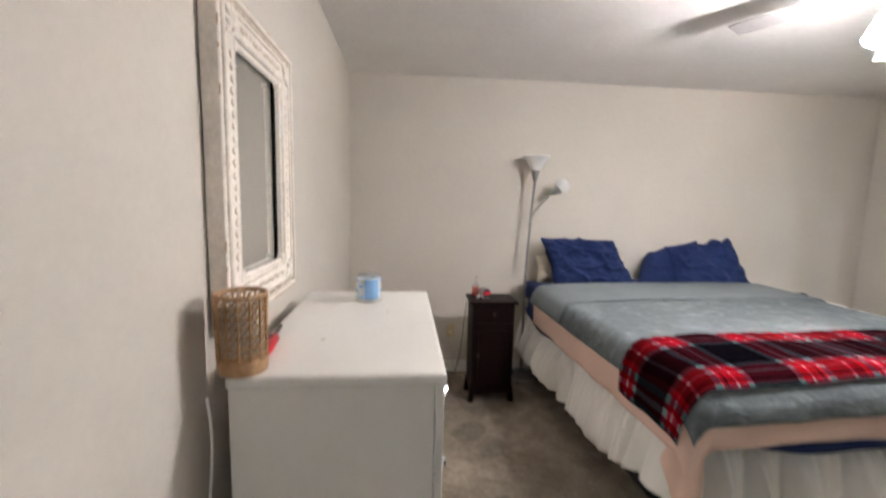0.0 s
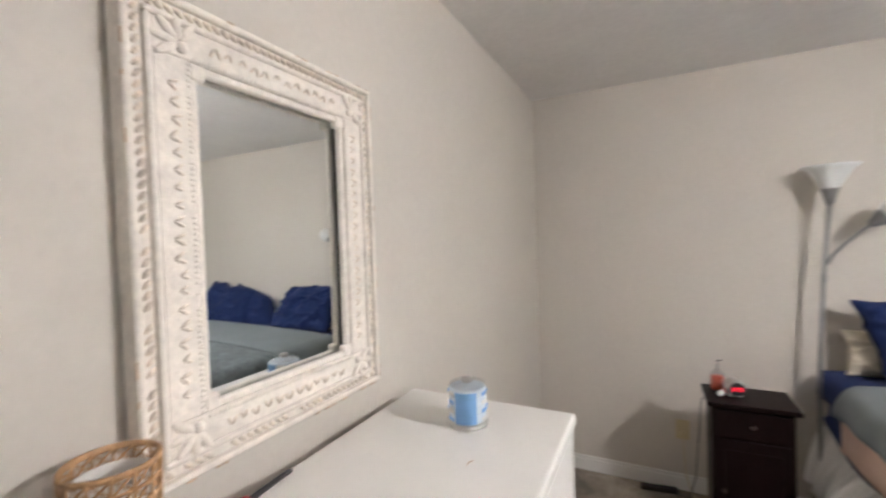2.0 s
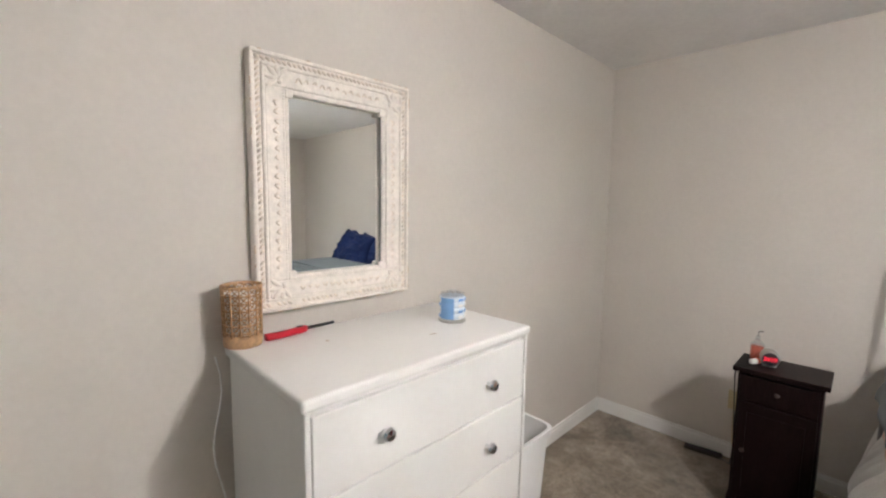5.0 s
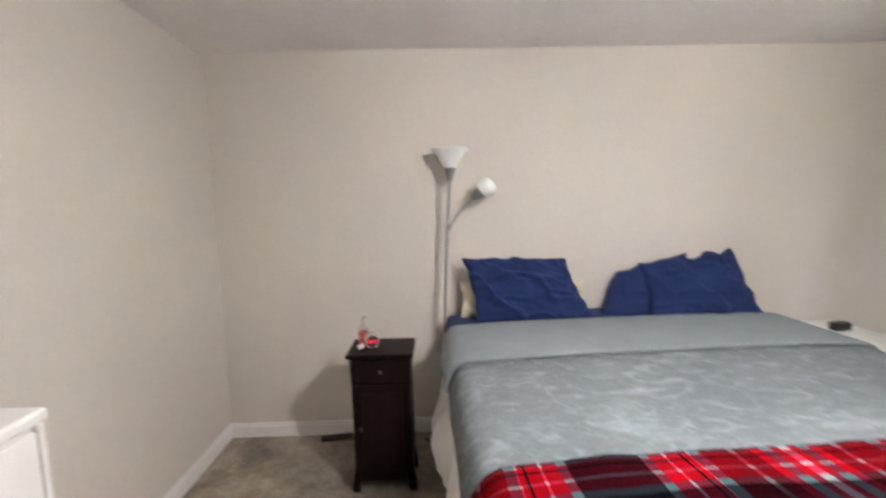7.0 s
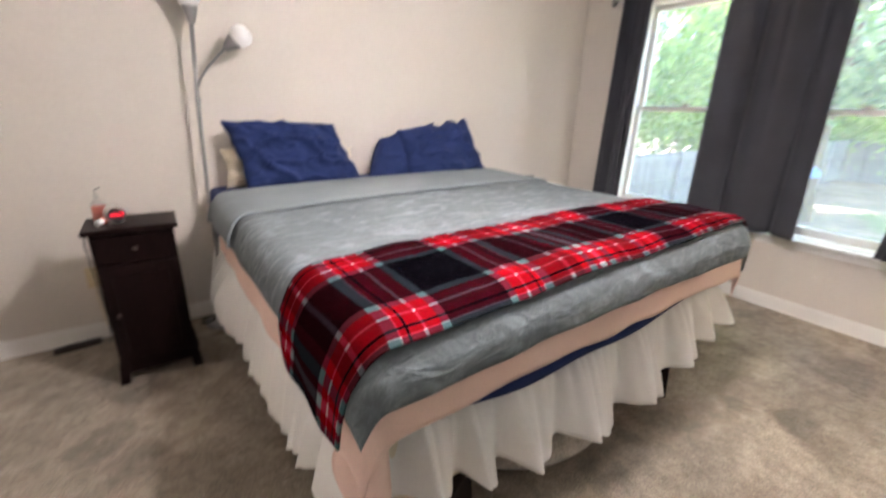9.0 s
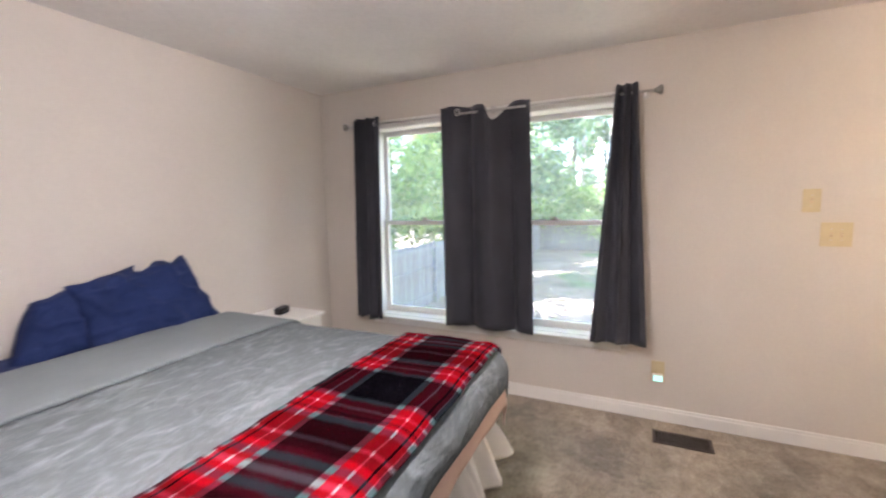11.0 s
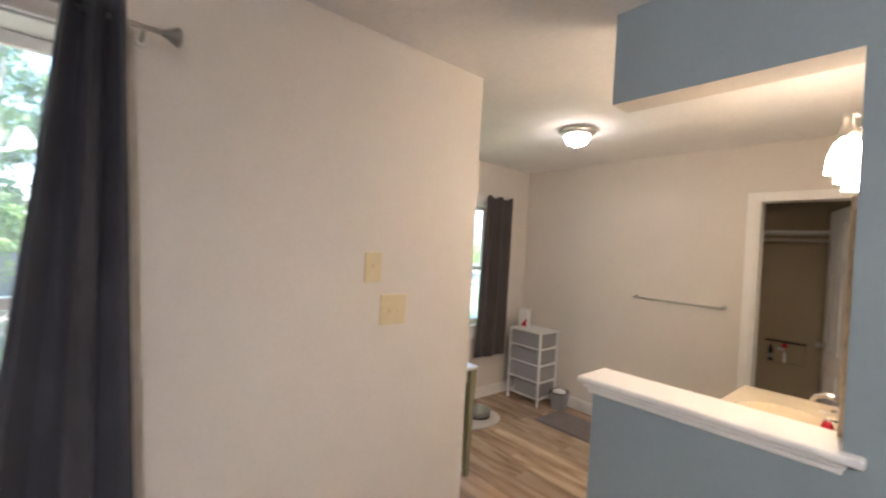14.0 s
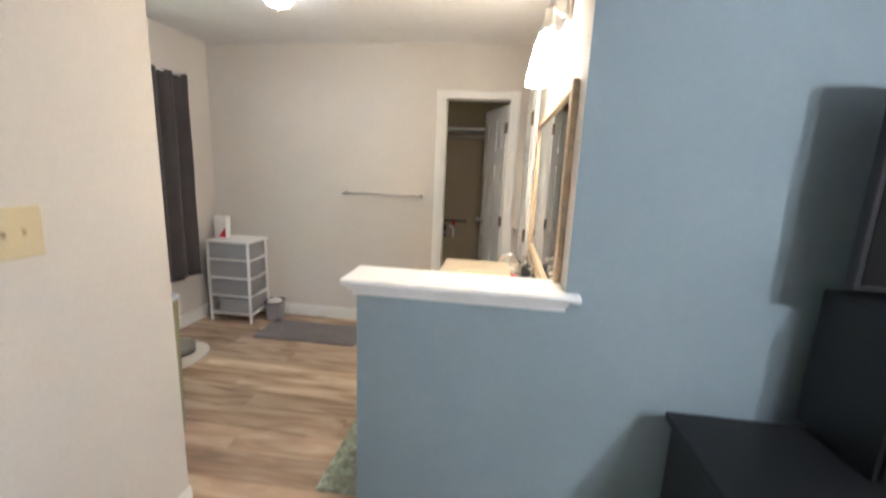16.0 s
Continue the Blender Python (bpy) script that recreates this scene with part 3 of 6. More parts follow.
baseboard("baseboard_vanity_south", [(DX1 + 0.07, VX1 - g, VY0, VY0 + g, 0, 1)], 0.11)
baseboard("baseboard_vanity_east", [(VX1 - g, VX1, VY0, JAMB_Y - g, -1, 0)], 0.11)

# half wall cap with its moulding
cap = thing("half_wall_cap", "white painted wooden cap with cove moulding", "trim")
cap["kind"] = "structure"
part("board", box(VX0 - 0.045, 3.562, YS - T - 0.045, YS + 0.040, 1.064, 1.089, 0.008), "trim", cap)
part("cap_moulding", box(VX0 - 0.012, 3.545, YS - T - 0.02, YS + 0.022, 1.046, 1.064, 0.007, 3), "trim", cap)
part("cap_moulding", box(VX0 - 0.004, 3.53, YS - T - 0.010, YS + 0.011, 1.029, 1.046, 0.005, 2), "trim", cap)


def sash_window(name, y0, y1, z0, z1, xi, xo, rail, label):
    """A double-hung window in a wall along y; xi is the room's face, xo the outside face."""
    w = thing(name, label, "window")
    w["kind"] = "structure"
    xs = xo - 0.06
    f = bmesh.new()
    for q in ((xi + 0.02, xo, y0, y0 + 0.03, z0, z1), (xi + 0.02, xo, y1 - 0.03, y1, z0, z1), (xi + 0.02, xo, y0 + 0.03, y1 - 0.03, z1 - 0.035, z1), (xi + 0.02, xo, y0 + 0.03, y1 - 0.03, z0, z0 + 0.02)):
        box(*q, 0.003, 1, bm=f)
    part("window_frame", f, "trim", w)
    for nm, a, c, dx in (("upper_sash", rail - 0.015, z1 - 0.035, 0.02), ("lower_sash", z0 + 0.02, rail + 0.02, -0.015)):
        s = bmesh.new()
        xa, xb = xs + dx - 0.015, xs + dx + 0.015
        bot = 0.032 if nm == "upper_sash" else 0.05
        top = 0.04 if nm == "upper_sash" else 0.035
        box(xa, xb, y0 + 0.031, y0 + 0.066, a, c, 0.003, 1, bm=s)
        box(xa, xb, y1 - 0.066, y1 - 0.031, a, c, 0.003, 1, bm=s)
        box(xa, xb, y0 + 0.066, y1 - 0.066, a, a + bot, 0.003, 1, bm=s)
        box(xa, xb, y0 + 0.066, y1 - 0.066, c - top, c, 0.003, 1, bm=s)
        so = part(nm, s, "trim", w)
        p = part("pane", box(xs + dx - 0.003, xs + dx + 0.003, y0 + 0.06, y1 - 0.06, a + bot - 0.008, c - top + 0.008), "pane", so)
        p.visible_shadow = False
    lk = box(xs - 0.04, xs + 0.0, (y0 + y1) / 2 - 0.03, (y0 + y1) / 2 + 0.03, rail + 0.02, rail + 0.03, 0.003)
    lathe([(0, 0), (0.014, 0), (0.014, 0.012), (0, 0.014)], 10, (xs - 0.02, (y0 + y1) / 2, rail + 0.03), bm=lk)
    tube([(xs - 0.02, (y0 + y1) / 2, rail + 0.04), (xs - 0.025, (y0 + y1) / 2 + 0.02, rail + 0.042), (xs - 0.03, (y0 + y1) / 2 + 0.045, rail + 0.038)], 0.005, 6, bm=lk)
    part("sash_lock", lk, "bronze", w, "dark sash lock")
    return w


for k, (a, c) in enumerate(WIN):
    sash_window("window_%d" % (k + 1), a, c, WZ0, WZ1, XE, EO, 1.305, "white double-hung window looking onto a fenced yard")
sash_window("window_3", W2[0], W2[1], W2[2], W2[3], VX1, VX1 + 0.2, 1.34, "white double-hung window beside a dark curtain")
# casing and sill of the pair
cs = thing("window_casing", "white window casing with a projecting sill", "window trim")
cs["kind"] = "structure"
part("window_sill", box(XE - 0.045, XE + 0.02, 0.90, 3.0, 0.492, 0.515, 0.006), "trim", cs)
part("apron", box(XE - 0.014, XE, 0.95, 2.95, 0.445, 0.492, 0.003), "trim", cs)
part("head_casing", box(XE - 0.016, XE, 0.92, 2.985, 2.09, 2.155, 0.004), "trim", cs)
part("mullion_casing", box(XE - 0.012, XE, 1.845, 2.06, 0.515, 2.09, 0.003), "trim", cs)
part("side_casing", box(XE - 0.014, XE, 2.915, 2.975, 0.515, 2.09, 0.003), "trim", cs)
part("side_casing", box(XE - 0.014, XE, 0.93, 0.99, 0.515, 2.09, 0.003), "trim", cs)
cs2 = thing("vanity_window_casing", "white casing round the vanity window", "window trim")
cs2["kind"] = "structure"
part("apron", box(VX1 - 0.018, VX1, W2[0] - 0.06, W2[1] + 0.06, 0.625, 0.765, 0.005), "trim", cs2)
part("head_casing", box(VX1 - 0.018, VX1, W2[0] - 0.06, W2[1] + 0.06, 2.01, 2.085, 0.005), "trim", cs2)
part("side_casing", box(VX1 - 0.016, VX1, W2[0] - 0.06, W2[0] + 0.01, 0.765, 2.01, 0.004), "trim", cs2)
part("side_casing", box(VX1 - 0.016, VX1, W2[1] - 0.01, W2[1] + 0.06, 0.765, 2.01, 0.004), "trim", cs2)


def panel_door(name, w, h, label, at, rz):
    """A six-panel door hinged at its local origin, leaf along local x."""
    d = thing(name, label, "door", at=at, rz=rz)
    d["kind"] = "structure"
    b = box(0, w, -0.012, 0.012, 0.01, h)
    sw = w * 0.16
    xs = [(0, sw), (w / 2 - sw / 2, w / 2 + sw / 2), (w - sw, w)]
    zs = [(0.01, 0.2), (0.78, 0.92), (1.50, 1.62), (h - 0.11, h)]
    for s in (-1, 1):
        y0, y1 = (0.012, 0.022) if s > 0 else (-0.022, -0.012)
        for a, c in xs:
            box(a, c, y0, y1, 0.01, h, 0.002, 1, bm=b)
        for a, c in zs:
            for p, q in ((xs[0][1], xs[1][0]), (xs[1][1], xs[2][0])):
                box(p, q, y0, y1, a, c, 0.002, 1, bm=b)
        for (a, c) in zip([z[1] for z in zs[:-1]], [z[0] for z in zs[1:]]):
            for p, q in ((xs[0][1], xs[1][0]), (xs[1][1], xs[2][0])):
                box(p + 0.02, q - 0.02, y0 if s > 0 else y1 - 0.007, y0 + 0.007 if s > 0 else y1, a + 0.028, c - 0.028, 0.005, 1, bm=b)
    part("leaf", b, "trim", d)
    for s in (-1, 1):
        part("door_knob", lathe([(0.024, 0), (0.024, 0.006), (0.01, 0.01), (0.01, 0.03), (0.024, 0.038), (0.026, 0.05), (0.018, 0.062), (0, 0.065)], 16, (w - 0.06, s * 0.022, 0.95), (0, s, 0)),
             "nickel", d, "brushed metal knob", True)
    for z in (0.2, 1.0, 1.8):
        q = rod((-0.004, 0.016, z - 0.045), (-0.004, 0.016, z + 0.045), 0.007, seg=8)
        box(-0.002, 0.030, 0.0225, 0.0245, z - 0.043, z + 0.043, 0.0006, 1, bm=q)
        part("hinge", q, "bronze", d, "dark hinge")
    return d


panel_door("door_1", 0.575, 1.99, "white six-panel closet door standing open", (3.028, VY0 - T + 0.02, 0.0), -70)
dc = thing("door_casing", "white casing of the closet doorway", "door trim")
dc["kind"] = "structure"
for x0, x1, z0, z1 in ((DX1, DX1 + 0.068, 0, DZ + 0.068), (DX0 - 0.068, DX0, 0, DZ + 0.068), (DX0, DX1, DZ, DZ + 0.068)):
    q = box(x0, x1, VY0, VY0 + 0.014, z0, z1, 0.004)
    box(x0 + 0.012, x1 - 0.022, VY0 + 0.012, VY0 + 0.02, z0, z1 - 0.01, 0.003, 1, bm=q)
    part("casing", q, "trim", dc)
for x0, x1 in ((DX0, DX0 + 0.014), (DX1 - 0.014, DX1)):
    part("jamb", box(x0, x1, VY0 - T, VY0, 0, DZ), "trim", dc)
# second door in the vanity's west wall, closed
d2 = panel_door("door_2", 0.60, 1.99, "white six-panel door, closed, in white casing", (VX0 + 0.022, -2.20, 0.0), -90)
dc2 = thing("door_casing", "white casing of the narrow door", "door trim")
dc2["kind"] = "structure"
for y0, y1, z0, z1 in ((-2.20, -2.135, 0, 2.07), (-2.838, -2.80, 0, 2.07), (-2.80, -2.20, 2.0, 2.07)):
    part("casing", box(VX0, VX0 + 0.03, y0, y1, z0, z1, 0.004), "trim", dc2)


# ---- bedroom: mirror and dresser ----
def carved_mirror():
    """Built in its own plane: a along the wall, h up, d out of the wall."""
    m = thing("wall_mirror", "rectangular mirror in a thick carved whitewashed wooden frame", "mirror", at=(XW + 0.002, 1.266, 1.545), rz=90)
    W, H, w2, h2, D = 0.292, 0.386, 0.175, 0.278, 0.038

    def ring(a0, h0, a1, h1, d0, d1, bm):
        for q in ((-a0, a0, h1, h0), (-a0, a0, -h0, -h1), (-a0, -a1, -h1, h1), (a1, a0, -h1, h1)):
            box(q[0], q[1], -d1, -d0, q[2], q[3], 0.003, 1, bm=bm)
        return bm

    f = bmesh.new()
    ring(W, H, W - 0.012, H - 0.012, 0, D + 0.004, f)
    ring(W - 0.012, H - 0.012, W - 0.032, H - 0.032, 0, D - 0.006, f)
    ring(W - 0.032, H - 0.032, W - 0.042, H - 0.042, 0, D + 0.003, f)
    ring(W - 0.042, H - 0.042, w2 + 0.014, h2 + 0.014, 0, D - 0.002, f)
    ring(w2 + 0.014, h2 + 0.014, w2, h2, 0.014, D - 0.008, f)
    for sa in (-1, 1):
        for sh in (-1, 1):
            box(min(sa * (w2 - 0.013), sa * (w2 + 0.014)), max(sa * (w2 - 0.013), sa * (w2 + 0.014)), -D + 0.004, -0.014, min(sh * (h2 - 0.013), sh * (h2 + 0.014)), max(sh * (h2 - 0.013), sh * (h2 + 0.014)), 0.003, 1, bm=f)
    part("frame", f, "carved", m)
    # twisted leaf band in the outer groove, and leaf points in the inner band
    rnd = random.Random(4)
    rope, spots = bmesh.new(), []
    for side in range(4):
        turn = pose(0, 0, 0, 0, 90 * side, 0)
        la, lh = (W, H) if side % 2 == 0 else (H, W)
        n = int(2 * la / 0.017)
        for k in range(n):
            a = -la + 0.022 + (2 * la - 0.044) * k / (n - 1)
            if rnd.random() < 0.06:
                continue
            add(rope, _tilt(ball((a, -D + 0.005, lh - 0.022), 0.0105, 0.006, 0.0045, 6, 4, pose(0, 0, 0, 0, 38, 0)), turn))
        ia, ih = (w2, h2) if side % 2 == 0 else (h2, w2)
        n = int(2 * ia / 0.028)
        for k in range(n):
            a = -ia + 0.03 + (2 * ia - 0.06) * k / (n - 1)
            spots.append(turn @ pose(a, -D + 0.001, ih + 0.043))
    q = bmesh.new()
    for da, rz in ((-0.006, 28), (0.006, -28)):
        ball((da * 0.9, 0.001, 0), 0.0036, 0.005, 0.0105, 6, 4, pose(0, 0, 0, 0, rz, 0), bm=q)
    lm = part("leaf_carving", q, "glaze", m, "carved leaf point with tan glaze")
    lm.matrix_basis = spots[0]
    for sp in spots[1:]:
        o = new("leaf_carving", lm.data)
        o.parent, o.matrix_basis = m, sp @ pose(rnd.uniform(-0.002, 0.002), 0, rnd.uniform(-0.003, 0.003), 0, rnd.uniform(-14, 14), 0) @ Matrix.Scale(rnd.uniform(0.68, 0.98), 4)
    for sa in (-1, 1):
        for sh in (-1, 1):
            q = bmesh.new()
            for ang in (-80, -40, 0, 40, 80):
                base = math.degrees(math.atan2(sa, sh)) + ang
                dx, dz = math.sin(radians(base)), math.cos(radians(base))
                ball((0.024 * dx, 0, 0.024 * dz), 0.008, 0.008, 0.022, 8, 5, pose(0, 0, 0, 0, base, 0), bm=q)
            ball((-sa * 0.005, 0, -sh * 0.005), 0.010, 0.009, 0.010, 8, 5, bm=q)
            o = tagged(part("palmette", q, "carved", m, "carved corner palmette"), kind="stuff")
            o.location = (sa * (w2 + 0.035), -D, sh * (h2 + 0.035))
    tagged(part("rope_carving", rope, "glaze", m, "carved rope band"), kind="stuff")
    worn = bmesh.new()
    for k in range(40):
        s = rnd.choice((-1, 1))
        a = rnd.uniform(-1, 1)
        l2 = rnd.uniform(0.002, 0.011)
        if rnd.random() < 0.6:
            box(s * W - 0.002, s * W + 0.0004, -D - 0.0044, -D - 0.001, a * H * 0.97 - l2, a * H * 0.97 + l2, 0.0005, 1, bm=worn)
        else:
            box(a * W * 0.97 - l2, a * W * 0.97 + l2, -D - 0.0044, -D - 0.001, s * H - 0.002, s * H + 0.0004, 0.0005, 1, bm=worn)
    tagged(part("worn_edge", worn, "carved_worn", m, "chipped bare wood along the edges"), kind="stuff")
    beads = bmesh.new()
    for side in range(4):
        turn = pose(0, 0, 0, 0, 90 * side, 0)
        ia, ih = (w2, h2) if side % 2 == 0 else (h2, w2)
        n = int(2 * ia / 0.0085)
        for k in range(n):
            a = -ia - 0.008 + (2 * ia + 0.016) * k / (n - 1)
            if rnd.random() > 0.08:
                add(beads, _tilt(ball((a, -D + 0.002, ih + 0.019), 0.0032, 0.0028, 0.004, 6, 4), turn))
    tagged(part("bead_carving", beads, "carved", m, "row of carved beads round the glass"), kind="stuff")
    # black ring puts the shade under the lip into colour
    gap = ring(w2 + 0.0135, h2 + 0.0135, w2 + 0.0115, h2 + 0.0115, 0.007, 0.0135, bmesh.new())
    part("rebate_shade", gap, "black", m, "black ring painting the shade behind the frame's lip")
    part("glass", box(-w2 - 0.011, w2 + 0.011, -0.0065, -0.003, -h2 - 0.011, h2 + 0.011), "mirror", m, "silvered mirror glass")
    return m


def _tilt(b, turn):
    b.transform(turn)
    return b


carved_mirror()


def dresser():
    x0, x1, y0, y1, h = -0.272, 0.178, 0.880, 1.678, 1.096
    d = thing("dresser", "white lacquered chest of drawers against the wall", "dresser", at=(x0, y0, 0))
    w, l = x1 - x0, y1 - y0
    part("body", box(0, w - 0.012, 0.004, l - 0.004, 0.03, h - 0.03, 0.002, 1), "white", d)
    part("plinth", box(0.01, w - 0.04, 0.02, l - 0.02, 0, 0.03), "white", d)
    part("top", box(-0.002, w + 0.014, -0.008, l + 0.008, h - 0.03, h, 0.009, 3), "white", d)
    for ya, yb in ((0.0, 0.014), (l - 0.014, l)):
        part("front_stile", box(w - 0.011, w + 0.008, ya, yb, 0.03, h - 0.031, 0.003), "white", d)
    n, zt = 5, h - 0.045
    hh = (zt - 0.05) / n
    for k in range(n):
        z1, z0 = zt - k * hh, zt - (k + 1) * hh + 0.006
        dr = part("drawer", box(w - 0.011, w + 0.006, 0.018, l - 0.018, z0, z1, 0.003), "white", d)
        for yk in (0.2, l - 0.205):
            kb = lathe([(0.006, 0), (0.006, 0.012), (0.016, 0.018), (0.018, 0.024), (0.014, 0.031), (0, 0.033)], 10, (w + 0.006, yk, (z0 + z1) / 2), (1, 0, 0))
            part("knob", kb, "chrome", dr, "faceted glass-and-chrome knob")
    return d


dresser()
TOP = 1.096

# rattan vase
v = thing("rattan_vase", "cylindrical woven rattan candle holder with a frosted liner", "vase", at=(-0.250, 0.915, TOP))
wv = bmesh.new()
R, HV = 0.050, 0.172
prof = lambda z: R * (0.97 + 0.06 * (z / HV) ** 3)
NV = 14
for k in range(NV):
    a = 2 * math.pi * k / NV
    tube([((prof(z) + 0.0012) * math.cos(a), (prof(z) + 0.0012) * math.sin(a), z) for z in (0.03, 0.06, 0.09, 0.12, 0.15, HV - 0.004)], 0.0024, 6, bm=wv)
for k in range(7):
    z = 0.042 + 0.0205 * k
    tube([(prof(z) * math.cos(2 * math.pi * j / 40), prof(z) * math.sin(2 * math.pi * j / 40), z) for j in range(41)], 0.0024, 6, bm=wv)
for s in (-1, 1):
    for k in range(NV):
        pts = []
        for j in range(15):
            z = 0.03 + (HV - 0.035) * j / 14
            a = 2 * math.pi * k / NV + s * 2 * math.pi * (z - 0.042) / (0.0205 * NV)
            pts.append(((prof(z) - 0.0014) * math.cos(a), (prof(z) - 0.0014) * math.sin(a), z))
        tube(pts, 0.0017, 5, bm=wv)
part("weave", wv, "rattan", v, smooth=True)
part("rim", lathe([(0.0495, HV - 0.008), (0.054, HV - 0.007), (0.0545, HV - 0.002), (0.052, HV), (0.049, HV - 0.002), (0.0495, HV - 0.008)], 28), "rattan", v, smooth=True)
part("base", lathe([(0, 0), (0.049, 0), (0.051, 0.004), (0.051, 0.032), (0.047, 0.034), (0, 0.034)], 28), "rattan", v, smooth=True)
part("liner", lathe([(0, 0.036), (0.044, 0.036), (0.045, 0.15), (0.043, 0.15), (0.042, 0.12), (0, 0.12)], 24), "candle", v, "frosted glass liner", True)

# red utility lighter lying by the wall
lt = thing("utility_lighter", "red plastic utility lighter with a long black nozzle", "lighter", at=(-0.237, 1.035, TOP), rz=95)
hd = bmesh.new()
secs = [(-0.065, 0.013), (-0.06, 0.016), (-0.02, 0.015), (0.02, 0.013), (0.045, 0.017), (0.058, 0.015), (0.064, 0.010)]
rings = []
for x, r in secs:
    off = -0.006 * math.sin((x + 0.065) / 0.13 * math.pi)
    rings.append([hd.verts.new((x, off + r * math.cos(2 * math.pi * k / 12), 0.011 + 0.0105 * math.sin(2 * math.pi * k / 12))) for k in range(12)])
for a, c in zip(rings, rings[1:]):
    for k in range(12):
        hd.faces.new((a[k], a[(k + 1) % 12], c[(k + 1) % 12], c[k]))
hd.faces.new(rings[0])
hd.faces.new(rings[-1])
part("handle", hd, "red", lt, smooth=True)
part("nozzle", rod((0.062, 0, 0.011), (0.165, 0.0, 0.010), 0.0058, 0.005, 10), "blackplastic", lt, "black metal nozzle")
part("trigger", box(0.032, 0.052, -0.006, 0.006, 0.004, 0.0232, 0.003), "blackplastic", lt, "black trigger")
part("slot", box(-0.045, -0.012, -0.008, -0.005, 0.0205, 0.0224, 0.0005, 1), "blackplastic", lt, "black fuel slot")

# stacked pill organiser jar
pj = thing("pill_organizer", "round stack of blue and white pill trays on a grey base", "pill organizer", at=(-0.032, 1.535, TOP), rz=35)
pj.scale = (1.14, 1.14, 0.88)
part("base", lathe([(0, 0), (0.042, 0), (0.043, 0.008), (0.039, 0.012), (0, 0.012)], 28), "nickel", pj, "silver round base", True)
for k in range(4):
    part("tray", lathe([(0, 0.0), (0.036, 0.0), (0.038, 0.002), (0.038, 0.019), (0.036, 0.021), (0, 0.021)], 24, (0, 0, 0.013 + 0.0222 * k)), "bluelight", pj, "translucent blue-white tray", True)
for k in range(4):
    for j in range(9):
        if j in (6, 7):
            continue
        a = 2 * math.pi * j / 9
        q = box(-0.009, 0.009, -0.002, 0.0015, 0.004, 0.014, 0.001, 1)
        q.transform(pose(0.0385 * math.cos(a), 0.0385 * math.sin(a), 0.013 + 0.0222 * k, 0, 0, math.degrees(a) - 90))
        part("label", q, "blue" if (k + j) % 2 else "tissue", pj)
part("front_label", sheet(lambda u, w: (0.0395 * math.cos(-2.44 + 1.15 * u), 0.0395 * math.sin(-2.44 + 1.15 * u), 0.014 + 0.082 * w), 8, 2, 0.001), "blue", pj, "pale blue paper label")
part("lid", lathe([(0, 0.1025), (0.037, 0.1025), (0.036, 0.110), (0.030, 0.112), (0, 0.112)], 24), "clear", pj, "clear lid", True)
part("post", lathe([(0, 0.112), (0.011, 0.112), (0.011, 0.122), (0, 0.124)], 14), "nickel", pj, "metal centre post", True)

# hair and scratch marks on the dresser top
for nm, x, y, l2, rz in (("hairline_scrap", 0.043, 1.372, 0.022, 75), ("hairline_scrap", -0.115, 1.10, 0.010, 20)):
    q = tube([(-l2 / 2, 0, 0.001), (0, 0.003, 0.0012), (l2 / 2, 0.0, 0.001)], 0.001, 5)
    o = solo(nm, q, "carved_worn", "tiny brown scrap lying on the dresser top", "scrap")
    o.matrix_basis = pose(x, y, TOP, 0, 0, rz)

# white bin beside the dresser
bn = thing("waste_bin", "white plastic waste bin with a rolled rim", "bin", at=(-0.03, 1.845, 0))
bb = bmesh.new()
H0 = 0.61
lv = [(0.0, 0.125, 0.095), (H0 - 0.03, 0.160, 0.120), (H0 - 0.03, 0.170, 0.130), (H0, 0.172, 0.132), (H0, 0.158, 0.118), (0.02, 0.118, 0.088)]
rr = []
for z, a, c in lv:
    ring = []
    for k in range(32):
        t = 2 * math.pi * k / 32
        ct, st = math.cos(t), math.sin(t)
        ring.append(bb.verts.new((a * math.copysign(abs(ct) ** 0.3, ct), c * math.copysign(abs(st) ** 0.3, st), z)))
    rr.append(ring)
for a, c in zip(rr, rr[1:]):
    for k in range(32):
        bb.faces.new((a[k], a[(k + 1) % 32], c[(k + 1) % 32], c[k]))
bb.faces.new(rr[0])
bb.faces.new(rr[-1])
part("shell", bb, "bin", bn)

# cord hanging behind the dresser
o = solo("extension_cable", tube([(-0.30, 0.855 + 0.014 * math.sin(k * 0.9), 1.06 - k * 0.0527) for k in range(21)], 0.0026, 6), "bin", "white power cord hanging down the wall behind the dresser", "cable", smooth=True)

